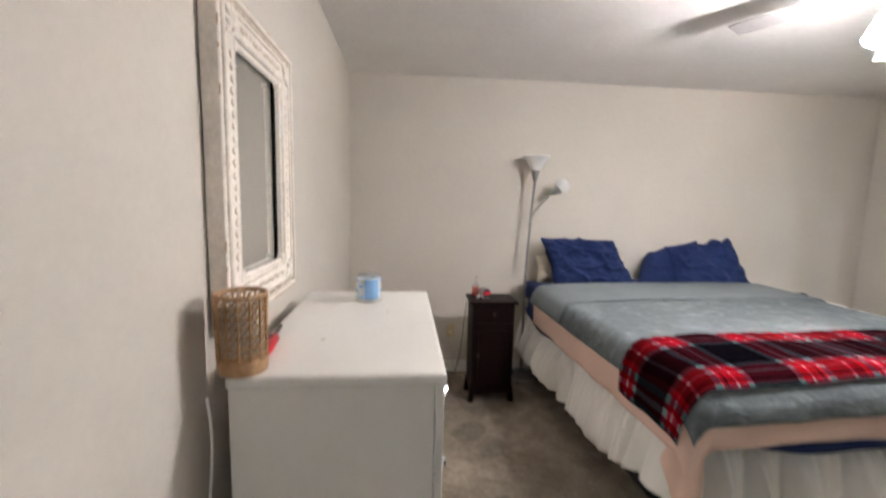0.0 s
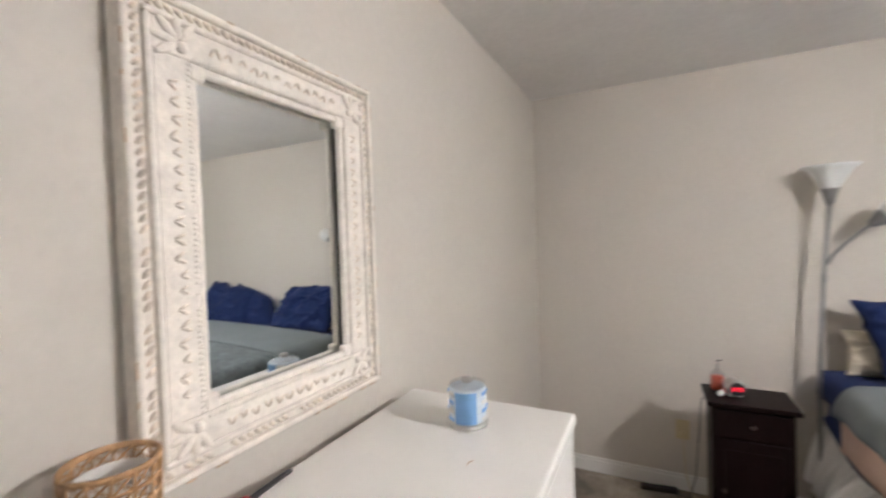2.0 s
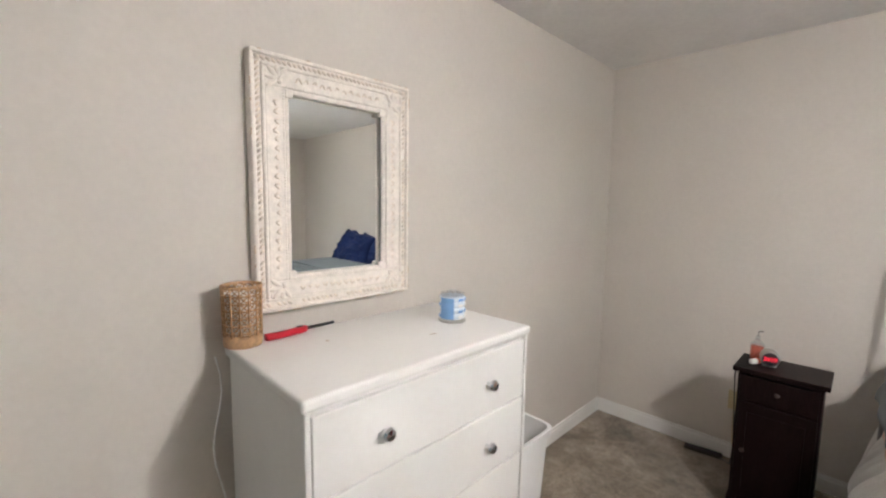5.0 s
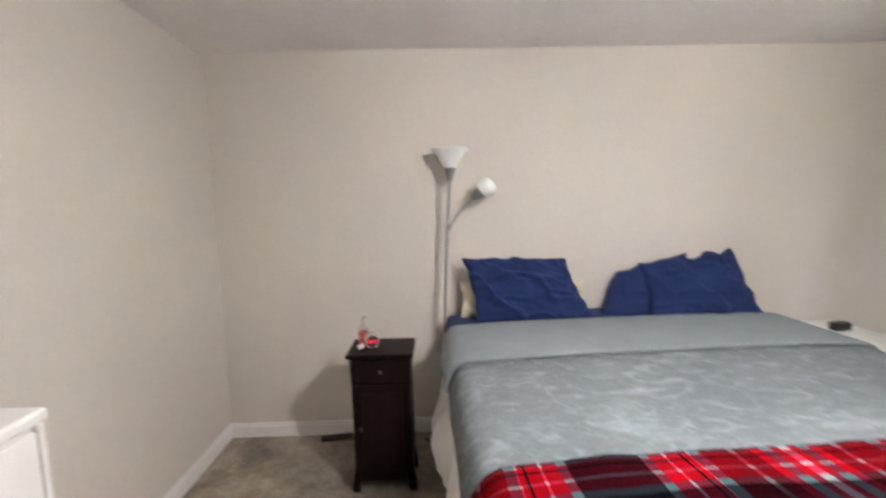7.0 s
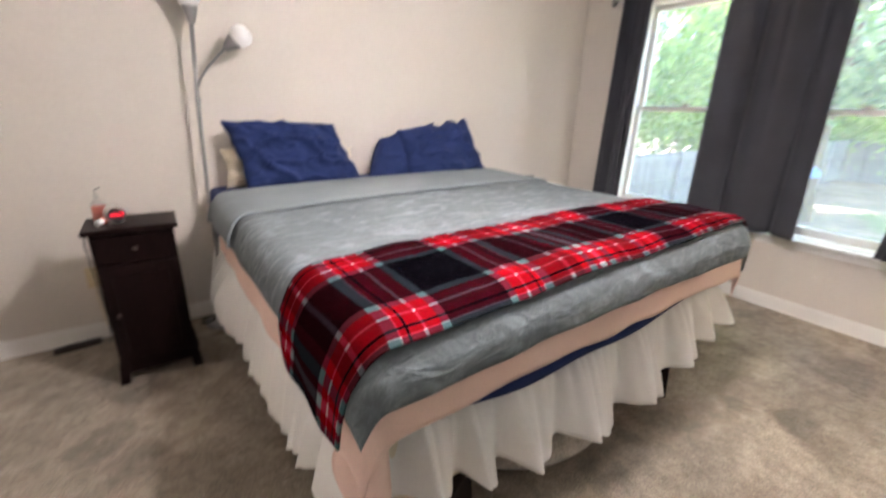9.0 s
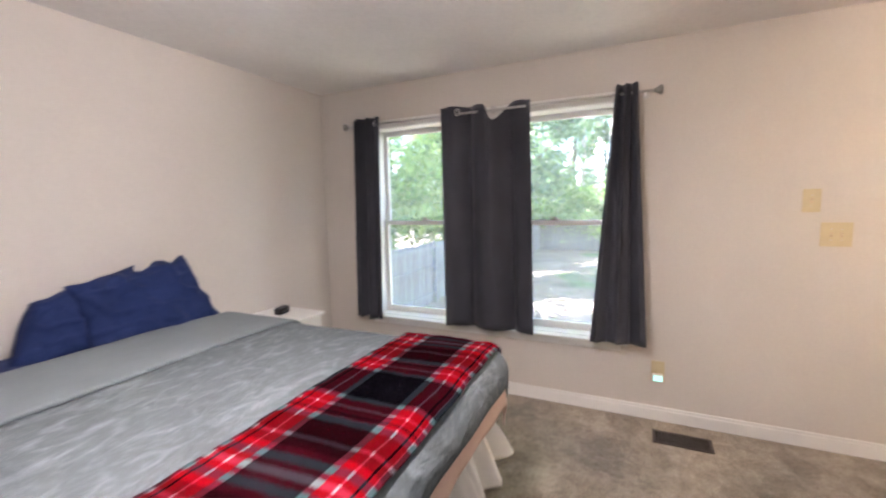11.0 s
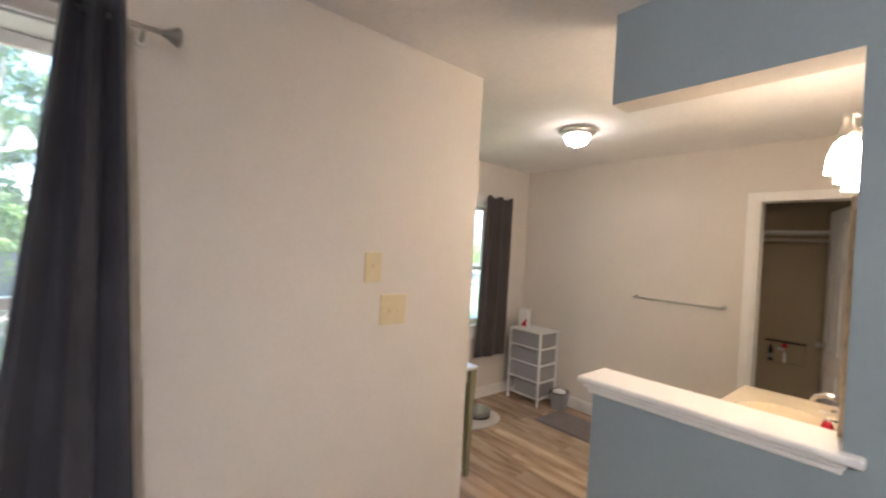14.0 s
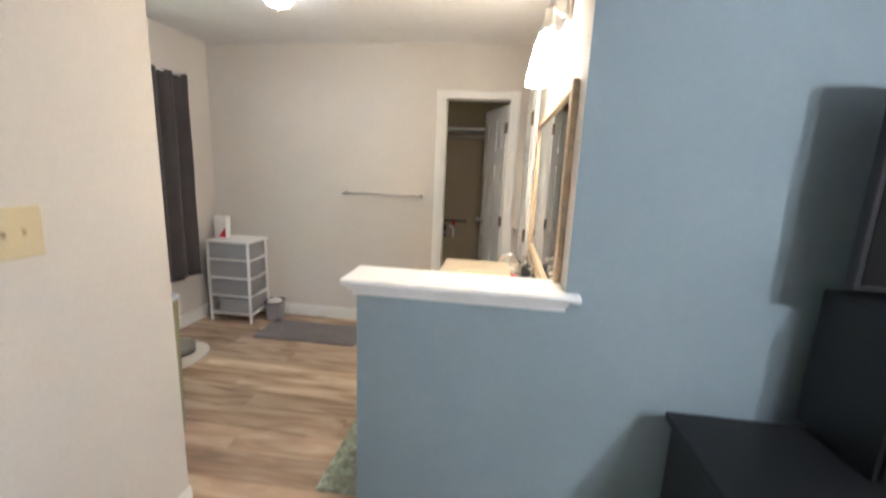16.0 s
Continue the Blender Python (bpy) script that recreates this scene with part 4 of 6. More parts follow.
# ---- bedroom: nightstand, lamp ----
def nightstand():
    d = thing("nightstand", "tall narrow espresso wooden nightstand with drawer and door", "nightstand", at=(0.742, 2.975, 0))
    part("top", box(-0.172, 0.172, -0.135, 0.125, 0.735, 0.757, 0.004), "dark", d)
    b = box(-0.152, 0.152, -0.108, 0.115, 0.07, 0.735, 0.002, 1)
    part("carcass", b, "dark", d)
    for sx in (-1, 1):
        for y0, y1 in ((-0.116, -0.075), (0.08, 0.118)):
            x0, x1 = sorted((sx * 0.158, sx * 0.118))
            q = box(x0, x1, y0, y1, 0.0, 0.11, 0.004)
            for v in q.verts:
                if v.co.z < 0.03:
                    v.co.x += sx * 0.012
            part("foot", q, "dark", d)
    dr = part("drawer", box(-0.142, 0.142, -0.118, -0.108, 0.60, 0.722, 0.003), "dark", d)
    part("knob", lathe([(0.005, 0), (0.005, 0.008), (0.010, 0.013), (0.008, 0.02), (0, 0.021)], 12, (0, -0.118, 0.663), (0, -1, 0)), "ventbrown", dr, "small metal knob", True)
    do = part("door", box(-0.142, 0.142, -0.118, -0.108, 0.12, 0.59, 0.003), "dark", d)
    part("panel", box(-0.105, 0.105, -0.121, -0.117, 0.165, 0.545, 0.003), "dark", do)
    part("knob", lathe([(0.005, 0), (0.005, 0.008), (0.010, 0.013), (0.008, 0.02), (0, 0.021)], 12, (-0.11, -0.121, 0.36), (0, -1, 0)), "ventbrown", do, "small metal knob", True)
    ap = box(-0.142, 0.142, -0.112, -0.10, 0.055, 0.115, 0.003)
    part("apron", ap, "dark", d)
    return d


nightstand()
NT = 0.757
ck = thing("alarm_clock", "round silver alarm clock with glowing red digits", "clock", at=(0.69, 2.965, NT), rz=12)
part("body", lathe([(0, -0.045), (0.030, -0.045), (0.036, -0.03), (0.038, 0.0), (0.037, 0.03), (0.033, 0.036), (0, 0.036)], 24, (0, 0, 0.042), (0, -1, 0)), "nickel", ck, smooth=True)
part("foot", box(-0.028, 0.028, -0.02, 0.03, 0, 0.012, 0.004), "bin", ck)
part("face", lathe([(0, 0.0362), (0.031, 0.0362), (0.031, 0.039), (0, 0.039)], 20, (0, 0, 0.042), (0, -1, 0)), "blackplastic", ck, "black round face")
for k, x in enumerate((-0.02, -0.008, 0.006, 0.018)):
    q = bmesh.new()
    for z0, z1, a, c in ((0.034, 0.0365, -0.004, 0.004), (0.041, 0.0435, -0.004, 0.004), (0.048, 0.0505, -0.004, 0.004), (0.035, 0.05, 0.003, 0.005)):
        box(x + a, x + c, -0.0405, -0.0393, z0, z1, bm=q)
    part("digit", q, "led_red", ck, "red glowing digit")
bt = thing("lotion_bottle", "clear pump bottle with pinkish orange contents", "bottle", at=(0.632, 3.03, NT))
part("contents", lathe([(0, 0.002), (0.024, 0.002), (0.026, 0.01), (0.026, 0.066), (0, 0.067)], 18), "orange", bt, "orange-pink liquid", True)
part("shell", lathe([(0.0, 0.0), (0.028, 0.0), (0.029, 0.01), (0.029, 0.078), (0.014, 0.095), (0.011, 0.10), (0, 0.10)], 18), "clear", bt, "clear plastic shell", True)
part("cap", lathe([(0, 0.10), (0.009, 0.10), (0.009, 0.118), (0, 0.12)], 12), "clear", bt, smooth=True)
part("pump", tube([(0, 0, 0.118), (0, 0, 0.14), (0.02, -0.004, 0.146)], 0.003, 6), "blackplastic", bt, "dark pump stem")
o = thing("white_tube", "small white and red tube lying beside the clock", "tube", at=(0.645, 2.955, NT), rz=60)
part("body", lathe([(0, -0.035), (0.013, -0.035), (0.014, 0.03), (0.004, 0.036), (0, 0.036)], 14, (0, 0, 0.014), (1, 0, 0)), "bin", o, smooth=True)
part("band", lathe([(0.0145, -0.01), (0.0148, 0.0), (0.0145, 0.01)], 14, (0, 0, 0.0145), (1, 0, 0)), "orange", o, "orange band", True)

# wall outlet with a plug, cord, power strip
oo = thing("wall_outlet", "ivory wall outlet with a plugged-in cord", "outlet", at=(0.50, YN, 0.36))
part("plate", box(-0.036, 0.036, -0.007, 0, -0.058, 0.058, 0.003), "ivory", oo)
part("plug", box(-0.014, 0.014, -0.035, -0.007, -0.035, -0.008, 0.004), "ivory", oo, "ivory plug")
solo("thin_cable", tube([(0.565, 2.99, 0.72), (0.556, 3.0, 0.66), (0.552, 3.08, 0.45), (0.545, 3.2, 0.2), (0.52, 3.3, 0.03), (0.46, 3.36, 0.012)], 0.003, 6), "blackplastic", "thin black cord running from the clock to the floor", "cable", smooth=True)
solo("pale_cable", tube([(0.50, 3.405, 0.34), (0.503, 3.39, 0.25), (0.51, 3.38, 0.12), (0.54, 3.36, 0.02), (0.6, 3.3, 0.008)], 0.003, 6), "ivory", "pale cord hanging from the outlet plug", "cable", smooth=True)
ps = thing("power_strip", "dark power strip lying on the carpet by the baseboard", "power strip", at=(0.37, 3.37, 0.0), rz=8)
part("body", box(-0.10, 0.10, -0.022, 0.022, 0.0, 0.026, 0.006), "ventbrown", ps)
for k in range(4):
    part("socket", box(-0.085 + 0.045 * k, -0.055 + 0.045 * k, -0.012, 0.012, 0.026, 0.028, 0.001, 1), "blackplastic", ps)
solo("cable_heap", tube([(0.95, 3.33, 0.008), (0.99, 3.27, 0.02), (1.03, 3.3, 0.035), (1.01, 3.36, 0.02), (0.96, 3.38, 0.008)], 0.008, 6), "blackplastic", "black cord heap on the carpet behind the nightstand", "cable", smooth=True)


def floor_lamp():
    d = thing("floor_lamp", "slim grey floor lamp with white uplight bowl and side reading shade", "lamp", at=(1.09, 3.30, 0), rz=0)
    part("base", lathe([(0, 0), (0.12, 0), (0.122, 0.01), (0.11, 0.022), (0.02, 0.03), (0, 0.03)], 28), "lampgrey", d, smooth=True)
    part("pole", tube([(0, 0, 0.02), (0.0, 0, 0.8), (0.02, 0, 1.3), (0.045, 0, 1.65)], 0.0095, 10), "lampgrey", d, smooth=True)
    for z, x in ((0.75, 0.0), (1.28, 0.02)):
        part("joint", rod((x, 0, z - 0.018), (x, 0, z + 0.018), 0.0125), "lampgrey", d)
    part("socket", lathe([(0.012, 0), (0.016, 0.005), (0.034, 0.07), (0.036, 0.078), (0, 0.078)], 20, (0.046, 0, 1.638)), "lampgrey", d, "tapered grey socket cup", True)
    part("shade", lathe([(0.034, 0), (0.046, 0.02), (0.068, 0.06), (0.092, 0.094), (0.112, 0.107), (0.110, 0.111), (0.088, 0.098), (0.062, 0.06), (0.042, 0.022), (0.0, 0.012)], 32, (0.046, 0, 1.716)), "shade", d, "white uplight bowl", True)
    part("arm", tube([(0.03, 0, 1.345), (0.045, -0.012, 1.385), (0.085, -0.025, 1.44), (0.14, -0.035, 1.50), (0.175, -0.04, 1.535)], 0.0065, 8), "lampgrey", d, "bent side arm", True)
    ax = Vector((0.62, -0.12, 0.50))
    part("reading_socket", lathe([(0.008, 0), (0.018, 0.01), (0.040, 0.065), (0.041, 0.07), (0, 0.07)], 18, (0.17, -0.04, 1.53), ax), "lampgrey", d, "grey socket cup", True)
    part("reading_shade", lathe([(0.040, 0.0), (0.050, 0.016), (0.056, 0.04), (0.050, 0.066), (0.034, 0.084), (0, 0.09)], 20, Vector((0.17, -0.04, 1.53)) + ax.normalized() * 0.07, ax), "shade", d, "white globe shade", True)
    return d


floor_lamp()

# ---- ceiling fan with lights ----
fan = thing("ceiling_fan", "bronze ceiling fan with pale grey blades, one lit and one fill-lit frosted shade", "ceiling fan", at=(2.0, 1.46, 0))
part("canopy", lathe([(0, ZC), (0.075, ZC), (0.07, ZC - 0.03), (0.03, ZC - 0.05), (0, ZC - 0.05)], 24), "bronze", fan, smooth=True)
part("motor", lathe([(0, 2.40), (0.05, 2.40), (0.10, 2.385), (0.115, 2.35), (0.11, 2.31), (0.06, 2.28), (0.05, 2.24), (0, 2.24)], 28), "bronze", fan, smooth=True)
for k in range(5):
    a = 72 * k + 46
    q = sheet(lambda u, w: (0.16 + 0.49 * u, (w - 0.5) * (0.11 + 0.03 * u) * (1 if u < 0.93 else 0.8), 0.012 * (w - 0.5)), 10, 2, 0.006)
    q.transform(pose(0, 0, 2.33, 0, 0, a))
    bl = part("blade", q, "bladepaint", fan, "pale grey fan blade")
    q = box(0.09, 0.2, -0.02, 0.02, 2.332, 2.338, 0.002, 1)
    q.transform(pose(0, 0, 0, 0, 0, a))
    part("blade_iron", q, "bronze", bl)
part("switch_housing", lathe([(0, 2.26), (0.055, 2.26), (0.066, 2.24), (0.066, 2.10), (0.055, 2.06), (0.02, 2.05), (0, 2.045)], 24), "bronze", fan, smooth=True)
SHADE = [(0.014, 0), (0.026, 0.006), (0.040, 0.035), (0.050, 0.08), (0.060, 0.13), (0.057, 0.131), (0.044, 0.08), (0, 0.05)]
# k = 0 is the main light, k = 1 an added dim fill, k = 2 unlit
for k in range(3):
    a = radians(120 * k + 184)
    c, s = math.cos(a), math.sin(a)
    arm = part("light_arm", tube([(0.05 * c, 0.05 * s, 2.215), (0.10 * c, 0.10 * s, 2.225), (0.145 * c, 0.145 * s, 2.205)], 0.009, 8), "bronze", fan, smooth=True)
    part("light_shade", lathe(SHADE, 18, (0.145 * c, 0.145 * s, 2.205), (0.30 * c, 0.30 * s, -1)), ("fan_glow", "fan_dim_glow", "shade")[k], arm,
         "lit frosted glass shade" if k < 2 else "unlit frosted glass shade", True)
    if k < 2:
        ax = Vector((0.30 * c, 0.30 * s, -1)).normalized()
        part("bulb", ball(Vector((0.145 * c, 0.145 * s, 2.205)) + ax * 0.122, 0.029, 0.029, 0.029, 16, 10), "bulb_glow" if k == 0 else "bulb_dim_glow", arm, "lit round bulb", True)


# ---- bedroom: bed ----
bed = thing("bed", "king bed with grey plush blanket, peach sheet and white gathered skirt", "bed", at=(2.035, 3.40, 0), rz=1.5)
BW, BL = 0.905, 2.0


def wob(x, y, s, amp, seed=0.0):
    return amp * noise.noise(Vector((x * s, y * s, seed)))


def drape(ul, ur, vf, vb, zt, thick, amp, seed, nu=90, nv=90, hem=0.0, r=0.06, grow=0.0, ang=0.0, off=(0, 0), fold=0.02):
    """A cloth laid over the bed top: from u = ul to ur across and v = vf (foot) to vb (head); what passes the top's edges hangs down."""
    w, l = BW + grow, BL + grow
    ca, sa = math.cos(radians(ang)), math.sin(radians(ang))

    def fn(u, v):
        a, c = ul + (ur - ul) * u, vf + (vb - vf) * v
        a, c = a * ca - c * sa + off[0], a * sa + c * ca + off[1]
        e = hem * (noise.noise(Vector((a * 2.2, c * 2.2, seed + 5))))
        ex = max(0.0, abs(a) - w) * math.copysign(1, a)
        ey = min(0.0, c + l)
        over = math.hypot(ex, ey)
        x, y, z = max(-w, min(w, a)), max(-l, c), zt - 0.014 * (a / BW) ** 4 + wob(a, c, 2.0, amp, seed) + wob(a, c, 6.5, amp * 0.55, seed + 2) + wob(a + 0.4 * c, c - 0.6 * a, 14, amp * 0.22, seed + 8)
        if over > 0:
            k = over * (1 + e)
            th = min(k / r, math.pi / 2)
            out = r * math.sin(th) - 0.02 * min(1.0, k / r)
            drop = r * (1 - math.cos(th)) + max(0.0, k - r * math.pi / 2)
            t = math.atan2(ey, ex)
            wave = fold * min(1.0, drop / 0.25) * (math.sin(9 * (a + c) + 3 * math.sin(4 * (a - c) + seed)) + 0.6 * math.sin(23 * (a - c) + seed)) + 0.05 * drop
            out += wave
            x, y, z = x + math.cos(t) * out, y + math.sin(t) * out, z - drop
        return (x, y, z)

    return sheet(fn, nu, nv, thick, lambda u, v: (ul + (ur - ul) * u, vf + (vb - vf) * v))


# frame, box spring, mattress
fr = bmesh.new()
for q in ((-0.86, 0.86, -1.84, -1.79, 0.14, 0.2), (-0.86, 0.86, -0.05, 0.0, 0.14, 0.2), (-0.86, -0.81, -1.79, -0.05, 0.14, 0.2), (0.81, 0.86, -1.79, -0.05, 0.14, 0.2)):
    box(*q, bm=fr)
part("bed_frame", fr, "black", bed, "black metal bed frame")
for x, y in ((-0.59, -1.87), (-0.63, -0.3), (0.0, -0.95), (0.66, -1.90), (0.66, -0.3)):
    q = box(-0.08, 0.08, -0.055, 0.055, 0.0, 0.15, 0.006)
    for v in q.verts:
        if v.co.z < 0.05:
            v.co.x, v.co.y = v.co.x * 1.12, v.co.y * 1.12
    q.transform(pose(x, y, 0, 0, 0, 24 if y < -1.5 else 0))
    part("leg", q, "dark", bed, "dark wooden leg block")
part("box_spring", box(-0.87, 0.87, -1.93, 0.0, 0.2, 0.50, 0.02), "cream", bed)
part("mattress", box(-0.90, 0.90, -1.985, 0.0, 0.50, 0.812, 0.09, 5), "navy", bed, "mattress in a navy fitted sheet", True)


def smooth01(t):
    t = max(0.0, min(1.0, t))
    return t * t * (3 - 2 * t)


# gathered skirt round three sides
def skirt_fn(u, v):
    per = [(-0.905, -0.02), (-0.905, -1.90), (0.875, -1.965), (0.875, -0.02)]
    seg = [1.88, 1.781, 1.945]
    total = sum(seg)
    d = u * total
    s, k = d, 0
    while k < 2 and s > seg[k]:
        s -= seg[k]
        k += 1
    t = min(1, s / seg[k])
    (x0, y0), (x1, y1) = per[k], per[k + 1]
    x, y = x0 + (x1 - x0) * t, y0 + (y1 - y0) * t
    tx, ty = (x1 - x0) / seg[k], (y1 - y0) / seg[k]
    # normal turns smoothly round the two foot corners
    ang = math.pi + 0.5 * math.pi * smooth01((d - seg[0]) / 0.16 + 0.5) + 0.5 * math.pi * smooth01((d - seg[0] - seg[1]) / 0.16 + 0.5)
    nx, ny = math.cos(ang), math.sin(ang)
    n1, n2, n3 = (noise.noise(Vector((d * f, o, o * 0.7))) for f, o in ((0.9, 3.1), (2.1, 8.4), (3.7, 5.2)))
    ph1 = d * 118 + 7 * n3
    ph2 = d * 27 + 11 * n2 + 5 * n1
    big = (0.040 + 0.026 * n1 + 0.020 * n2) * v ** 0.6
    fine = 0.0045 * (1 - v) + 0.001
    wave = big * (math.sin(ph2) + 0.32 * math.sin(2 * ph2 + 1.1 + 2 * n3)) + fine * math.sin(ph1) + 0.006 * v * math.sin(d * 71 + 5 * n3 + 4 * n2)
    flare = 0.06 if k == 0 else (0.07 + 0.05 * math.sin(math.pi * t) if k == 1 else 0.04)
    belly = 0.07 * math.exp(-((d - 0.55) / 0.3) ** 2) * math.sin(math.pi * min(1, v * 0.85))
    out = 0.012 + flare * v ** 0.7 + wave + belly
    side = 0.3 * big * math.cos(ph2 + 0.4)
    x, y = x + tx * side, y + ty * side
    z0 = 0.53
    z1 = (0.195 + 0.085 * (1 - smooth01(t / 0.35)) if k == 1 else 0.235 + 0.07 * smooth01((t - 0.7) / 0.3) if k == 0 else 0.155) + 0.06 * n1 + 0.045 * n2 + 0.005 * math.sin(ph2 + 0.8) + (0.12 * smooth01((t - 0.55) / 0.45) if k == 1 else 0.12 if k == 2 else 0.02)
    return (x + nx * out, y + ny * out, z0 + (z1 - z0) * v - 0.012 * v * (1 - v) * math.sin(ph2))


part("bed_skirt", sheet(skirt_fn, 1000, 16, 0.0015), "skirt", bed, "white gathered cotton bed skirt", True)
part("peach_sheet", drape(-1.175, 1.135, -2.252, -0.35, 0.826, 0.004, 0.004, 3.0, 140, 120, 0.012, 0.10, -0.03, 0, (0, 0), 0.005), "peach", bed, "pale peach top sheet hanging at the sides", True)
part("plush_blanket", drape(-1.065, 1.095, -2.186, -0.37, 0.848, 0.009, 0.006, 8.0, 160, 140, 0.03, 0.11, -0.02, 0, (0, 0), 0.006), "plush", bed, "grey-blue plush blanket with a brushed pile", True)
part("blanket_fold", drape(-1.10, 1.06, -0.87, -0.36, 0.863, 0.012, 0.003, 12.0, 120, 26, 0.12, 0.11, -0.003, 0.9, (0, 0), 0.010), "plushback", bed, "folded-back edge of the grey blanket", True)
part("navy_sheet", drape(-1.06, 1.04, -0.56, -0.02, 0.824, 0.003, 0.004, 15.0, 60, 20, 0.1, 0.05, 0.006, 0, (0, 0), 0.01), "navy", bed, "navy fitted sheet at the head", True)


# slack edge of the navy fitted sheet under the peach hem
def slack(u, v):
    x = -0.86 + 1.42 * u
    low = 0.605 - 0.062 * math.sin(math.pi * u) ** 0.7 + 0.006 * math.sin(17 * u)
    return (x, -2.024 - 0.016 * v ** 6 + 0.003 * math.sin(13 * u + 1), 0.70 + (low - 0.70) * v)


part("fitted_sheet_edge", sheet(slack, 60, 10, 0.003), "navy", bed, "slack edge of the navy fitted sheet", True)


def slack_side(u, v):
    y = -0.12 - 1.15 * u
    low = 0.60 - 0.075 * math.sin(math.pi * u ** 0.8) ** 0.7 + 0.006 * math.sin(15 * u)
    return (-0.930 - 0.022 * v ** 6 + 0.003 * math.sin(13 * u + 1), y, 0.70 + (low - 0.70) * v)


part("fitted_sheet_edge", sheet(slack_side, 60, 10, 0.003), "navy", bed, "slack edge of the navy fitted sheet", True)


# hanging corner of the peach sheet at the foot
def tail(u, v):
    a = -0.75 + 3.0 * u
    r = 0.036 + 0.034 * v + 0.014 * math.sin(9 * u + 1) * (0.3 + v)
    z1 = 0.255 + 0.42 * abs(u - 0.55) + 0.02 * math.sin(11 * u)
    return (-0.895 - r * math.cos(a) * 0.95, -1.985 - r * math.sin(a) * 0.9 + 0.03 * v, 0.66 + (z1 - 0.66) * v)


part("sheet_corner", sheet(tail, 30, 16, 0.003), "peach", bed, "corner of the peach sheet hanging to the carpet", True)

# shaggy cushion under the bed's foot
q = lathe([(0, 0), (0.30, 0), (0.345, 0.018), (0.36, 0.05), (0.345, 0.082), (0.30, 0.10), (0.25, 0.092), (0.21, 0.06), (0, 0.05)], 72)
bmesh.ops.subdivide_edges(q, edges=q.edges[:], cuts=1, use_grid_fill=True)
for v in q.verts:
    k = 0.008 * noise.noise(v.co * 26) + 0.006 * noise.noise(v.co * 60)
    v.co = Vector((v.co.x * 1.28 * (1 + k * 2), v.co.y * (1 + k * 2), max(0.0, v.co.z + k * (v.co.z > 0.01))))
o = solo("pet_bed", q, "shag", "low round shaggy beige pet bed under the bed", "pet bed", smooth=True)
o.matrix_basis = pose(2.07, 1.765, 0)

# throw
throw = thing("throw_blanket", "red, black and teal plaid fleece throw across the bed foot", "throw blanket", at=(2.035, 3.40, 0), rz=1.5)
part("cloth", drape(-1.165, 1.08, -0.235, 0.235, 0.874, 0.007, 0.012, 21.0, 200, 80, 0.05, 0.13, -0.03, 1.0, (0, -1.83), 0.008), "plaid", throw, smooth=True)


def pillow(name, label, w, h, t, m, group, material="navy", seed=1.0, shear=0.0, pull=(), peaks=(), crease=1.0):
    """A soft cushion with pinched corners; built lying in its x-z plane. pull moves corners, peaks raise the top edge."""
    def side(s):
        def fn(u, v):
            a, c = 2 * u - 1, 2 * v - 1
            f = max(0.0, (1 - abs(a) ** 3.6) * (1 - abs(c) ** 3.6)) ** 0.5
            pin = 1 - 0.06 * (1 - c * c) * abs(a) ** 4
            pin2 = 1 - 0.06 * (1 - a * a) * abs(c) ** 4
            w1 = noise.noise(Vector((a * 1.6, c * 1.6, seed + 3)))
            g1 = 1 - abs(math.sin(4.2 * (0.75 * a + 0.65 * c) + 3.2 * w1 + seed))
            g2 = 1 - abs(math.sin(5.5 * (0.35 * a - 0.9 * c) + 3.8 * w1 + 2 * seed))
            wr = 0.022 * noise.noise(Vector((a * 2.2 + c, c * 2.2 - 0.7 * a, seed + s)))
            wr += crease * (0.017 * g1 ** 4 + 0.012 * g2 ** 5 + 0.005 * noise.noise(Vector((a * 7 + 3 * c, c * 7 - 3 * a, seed))))
            x = a * w / 2 * pin + shear * c * h / 2 + 0.012 * noise.noise(Vector((c * 3, seed, a)))
            z = c * h / 2 * pin2 + 0.012 * noise.noise(Vector((a * 3, seed, 1)))
            for ca, cc, dx, dz in pull:
                k = ((1 + ca * a) / 2 * (1 + cc * c) / 2) ** 2
                x, z = x + dx * k, z + dz * k
            for p, pw, ph in peaks:
                z += ph * math.exp(-((a - p) / pw) ** 2) * max(0.0, c) ** 3
            return (x, s * (t / 2 * f + wr * (0.15 + f)) + s * 0.002, z)
        return fn
    b = sheet(side(1), 56, 40)
    add(b, sheet(side(-1), 56, 40))
    bmesh.ops.remove_doubles(b, verts=b.verts[:], dist=0.005)
    o = solo(name, b, material, label, "pillow", group, True)
    o.matrix_basis = m
    return o


GP = "pillows on the bed"
pillow("pillow", "navy pillow leaning on the wall with creased cotton case", 0.66, 0.41, 0.15, pose(1.56, 3.215, 0.988, -26, 2, 3), GP, seed=2.3, shear=-0.17, pull=((1, -1, 0.045, 0.02), (-1, 1, 0.0, -0.01), (1, 1, -0.02, 0.0)), peaks=((-0.05, 0.12, 0.012), (0.35, 0.10, 0.008)), crease=2.6)
pillow("pillow", "cream pillow tucked behind the navy one", 0.79, 0.22, 0.15, pose(1.575, 3.33, 0.912, -14, 1, 2), GP, "cream", seed=5.1)
pillow("pillow", "navy pillow slumped against the wall", 0.56, 0.36, 0.18, pose(2.33, 3.30, 0.955, -22, -8, 1), GP, seed=7.7, shear=0.18, pull=((-1, 1, 0.09, -0.05), (-1, -1, -0.05, 0.0)))
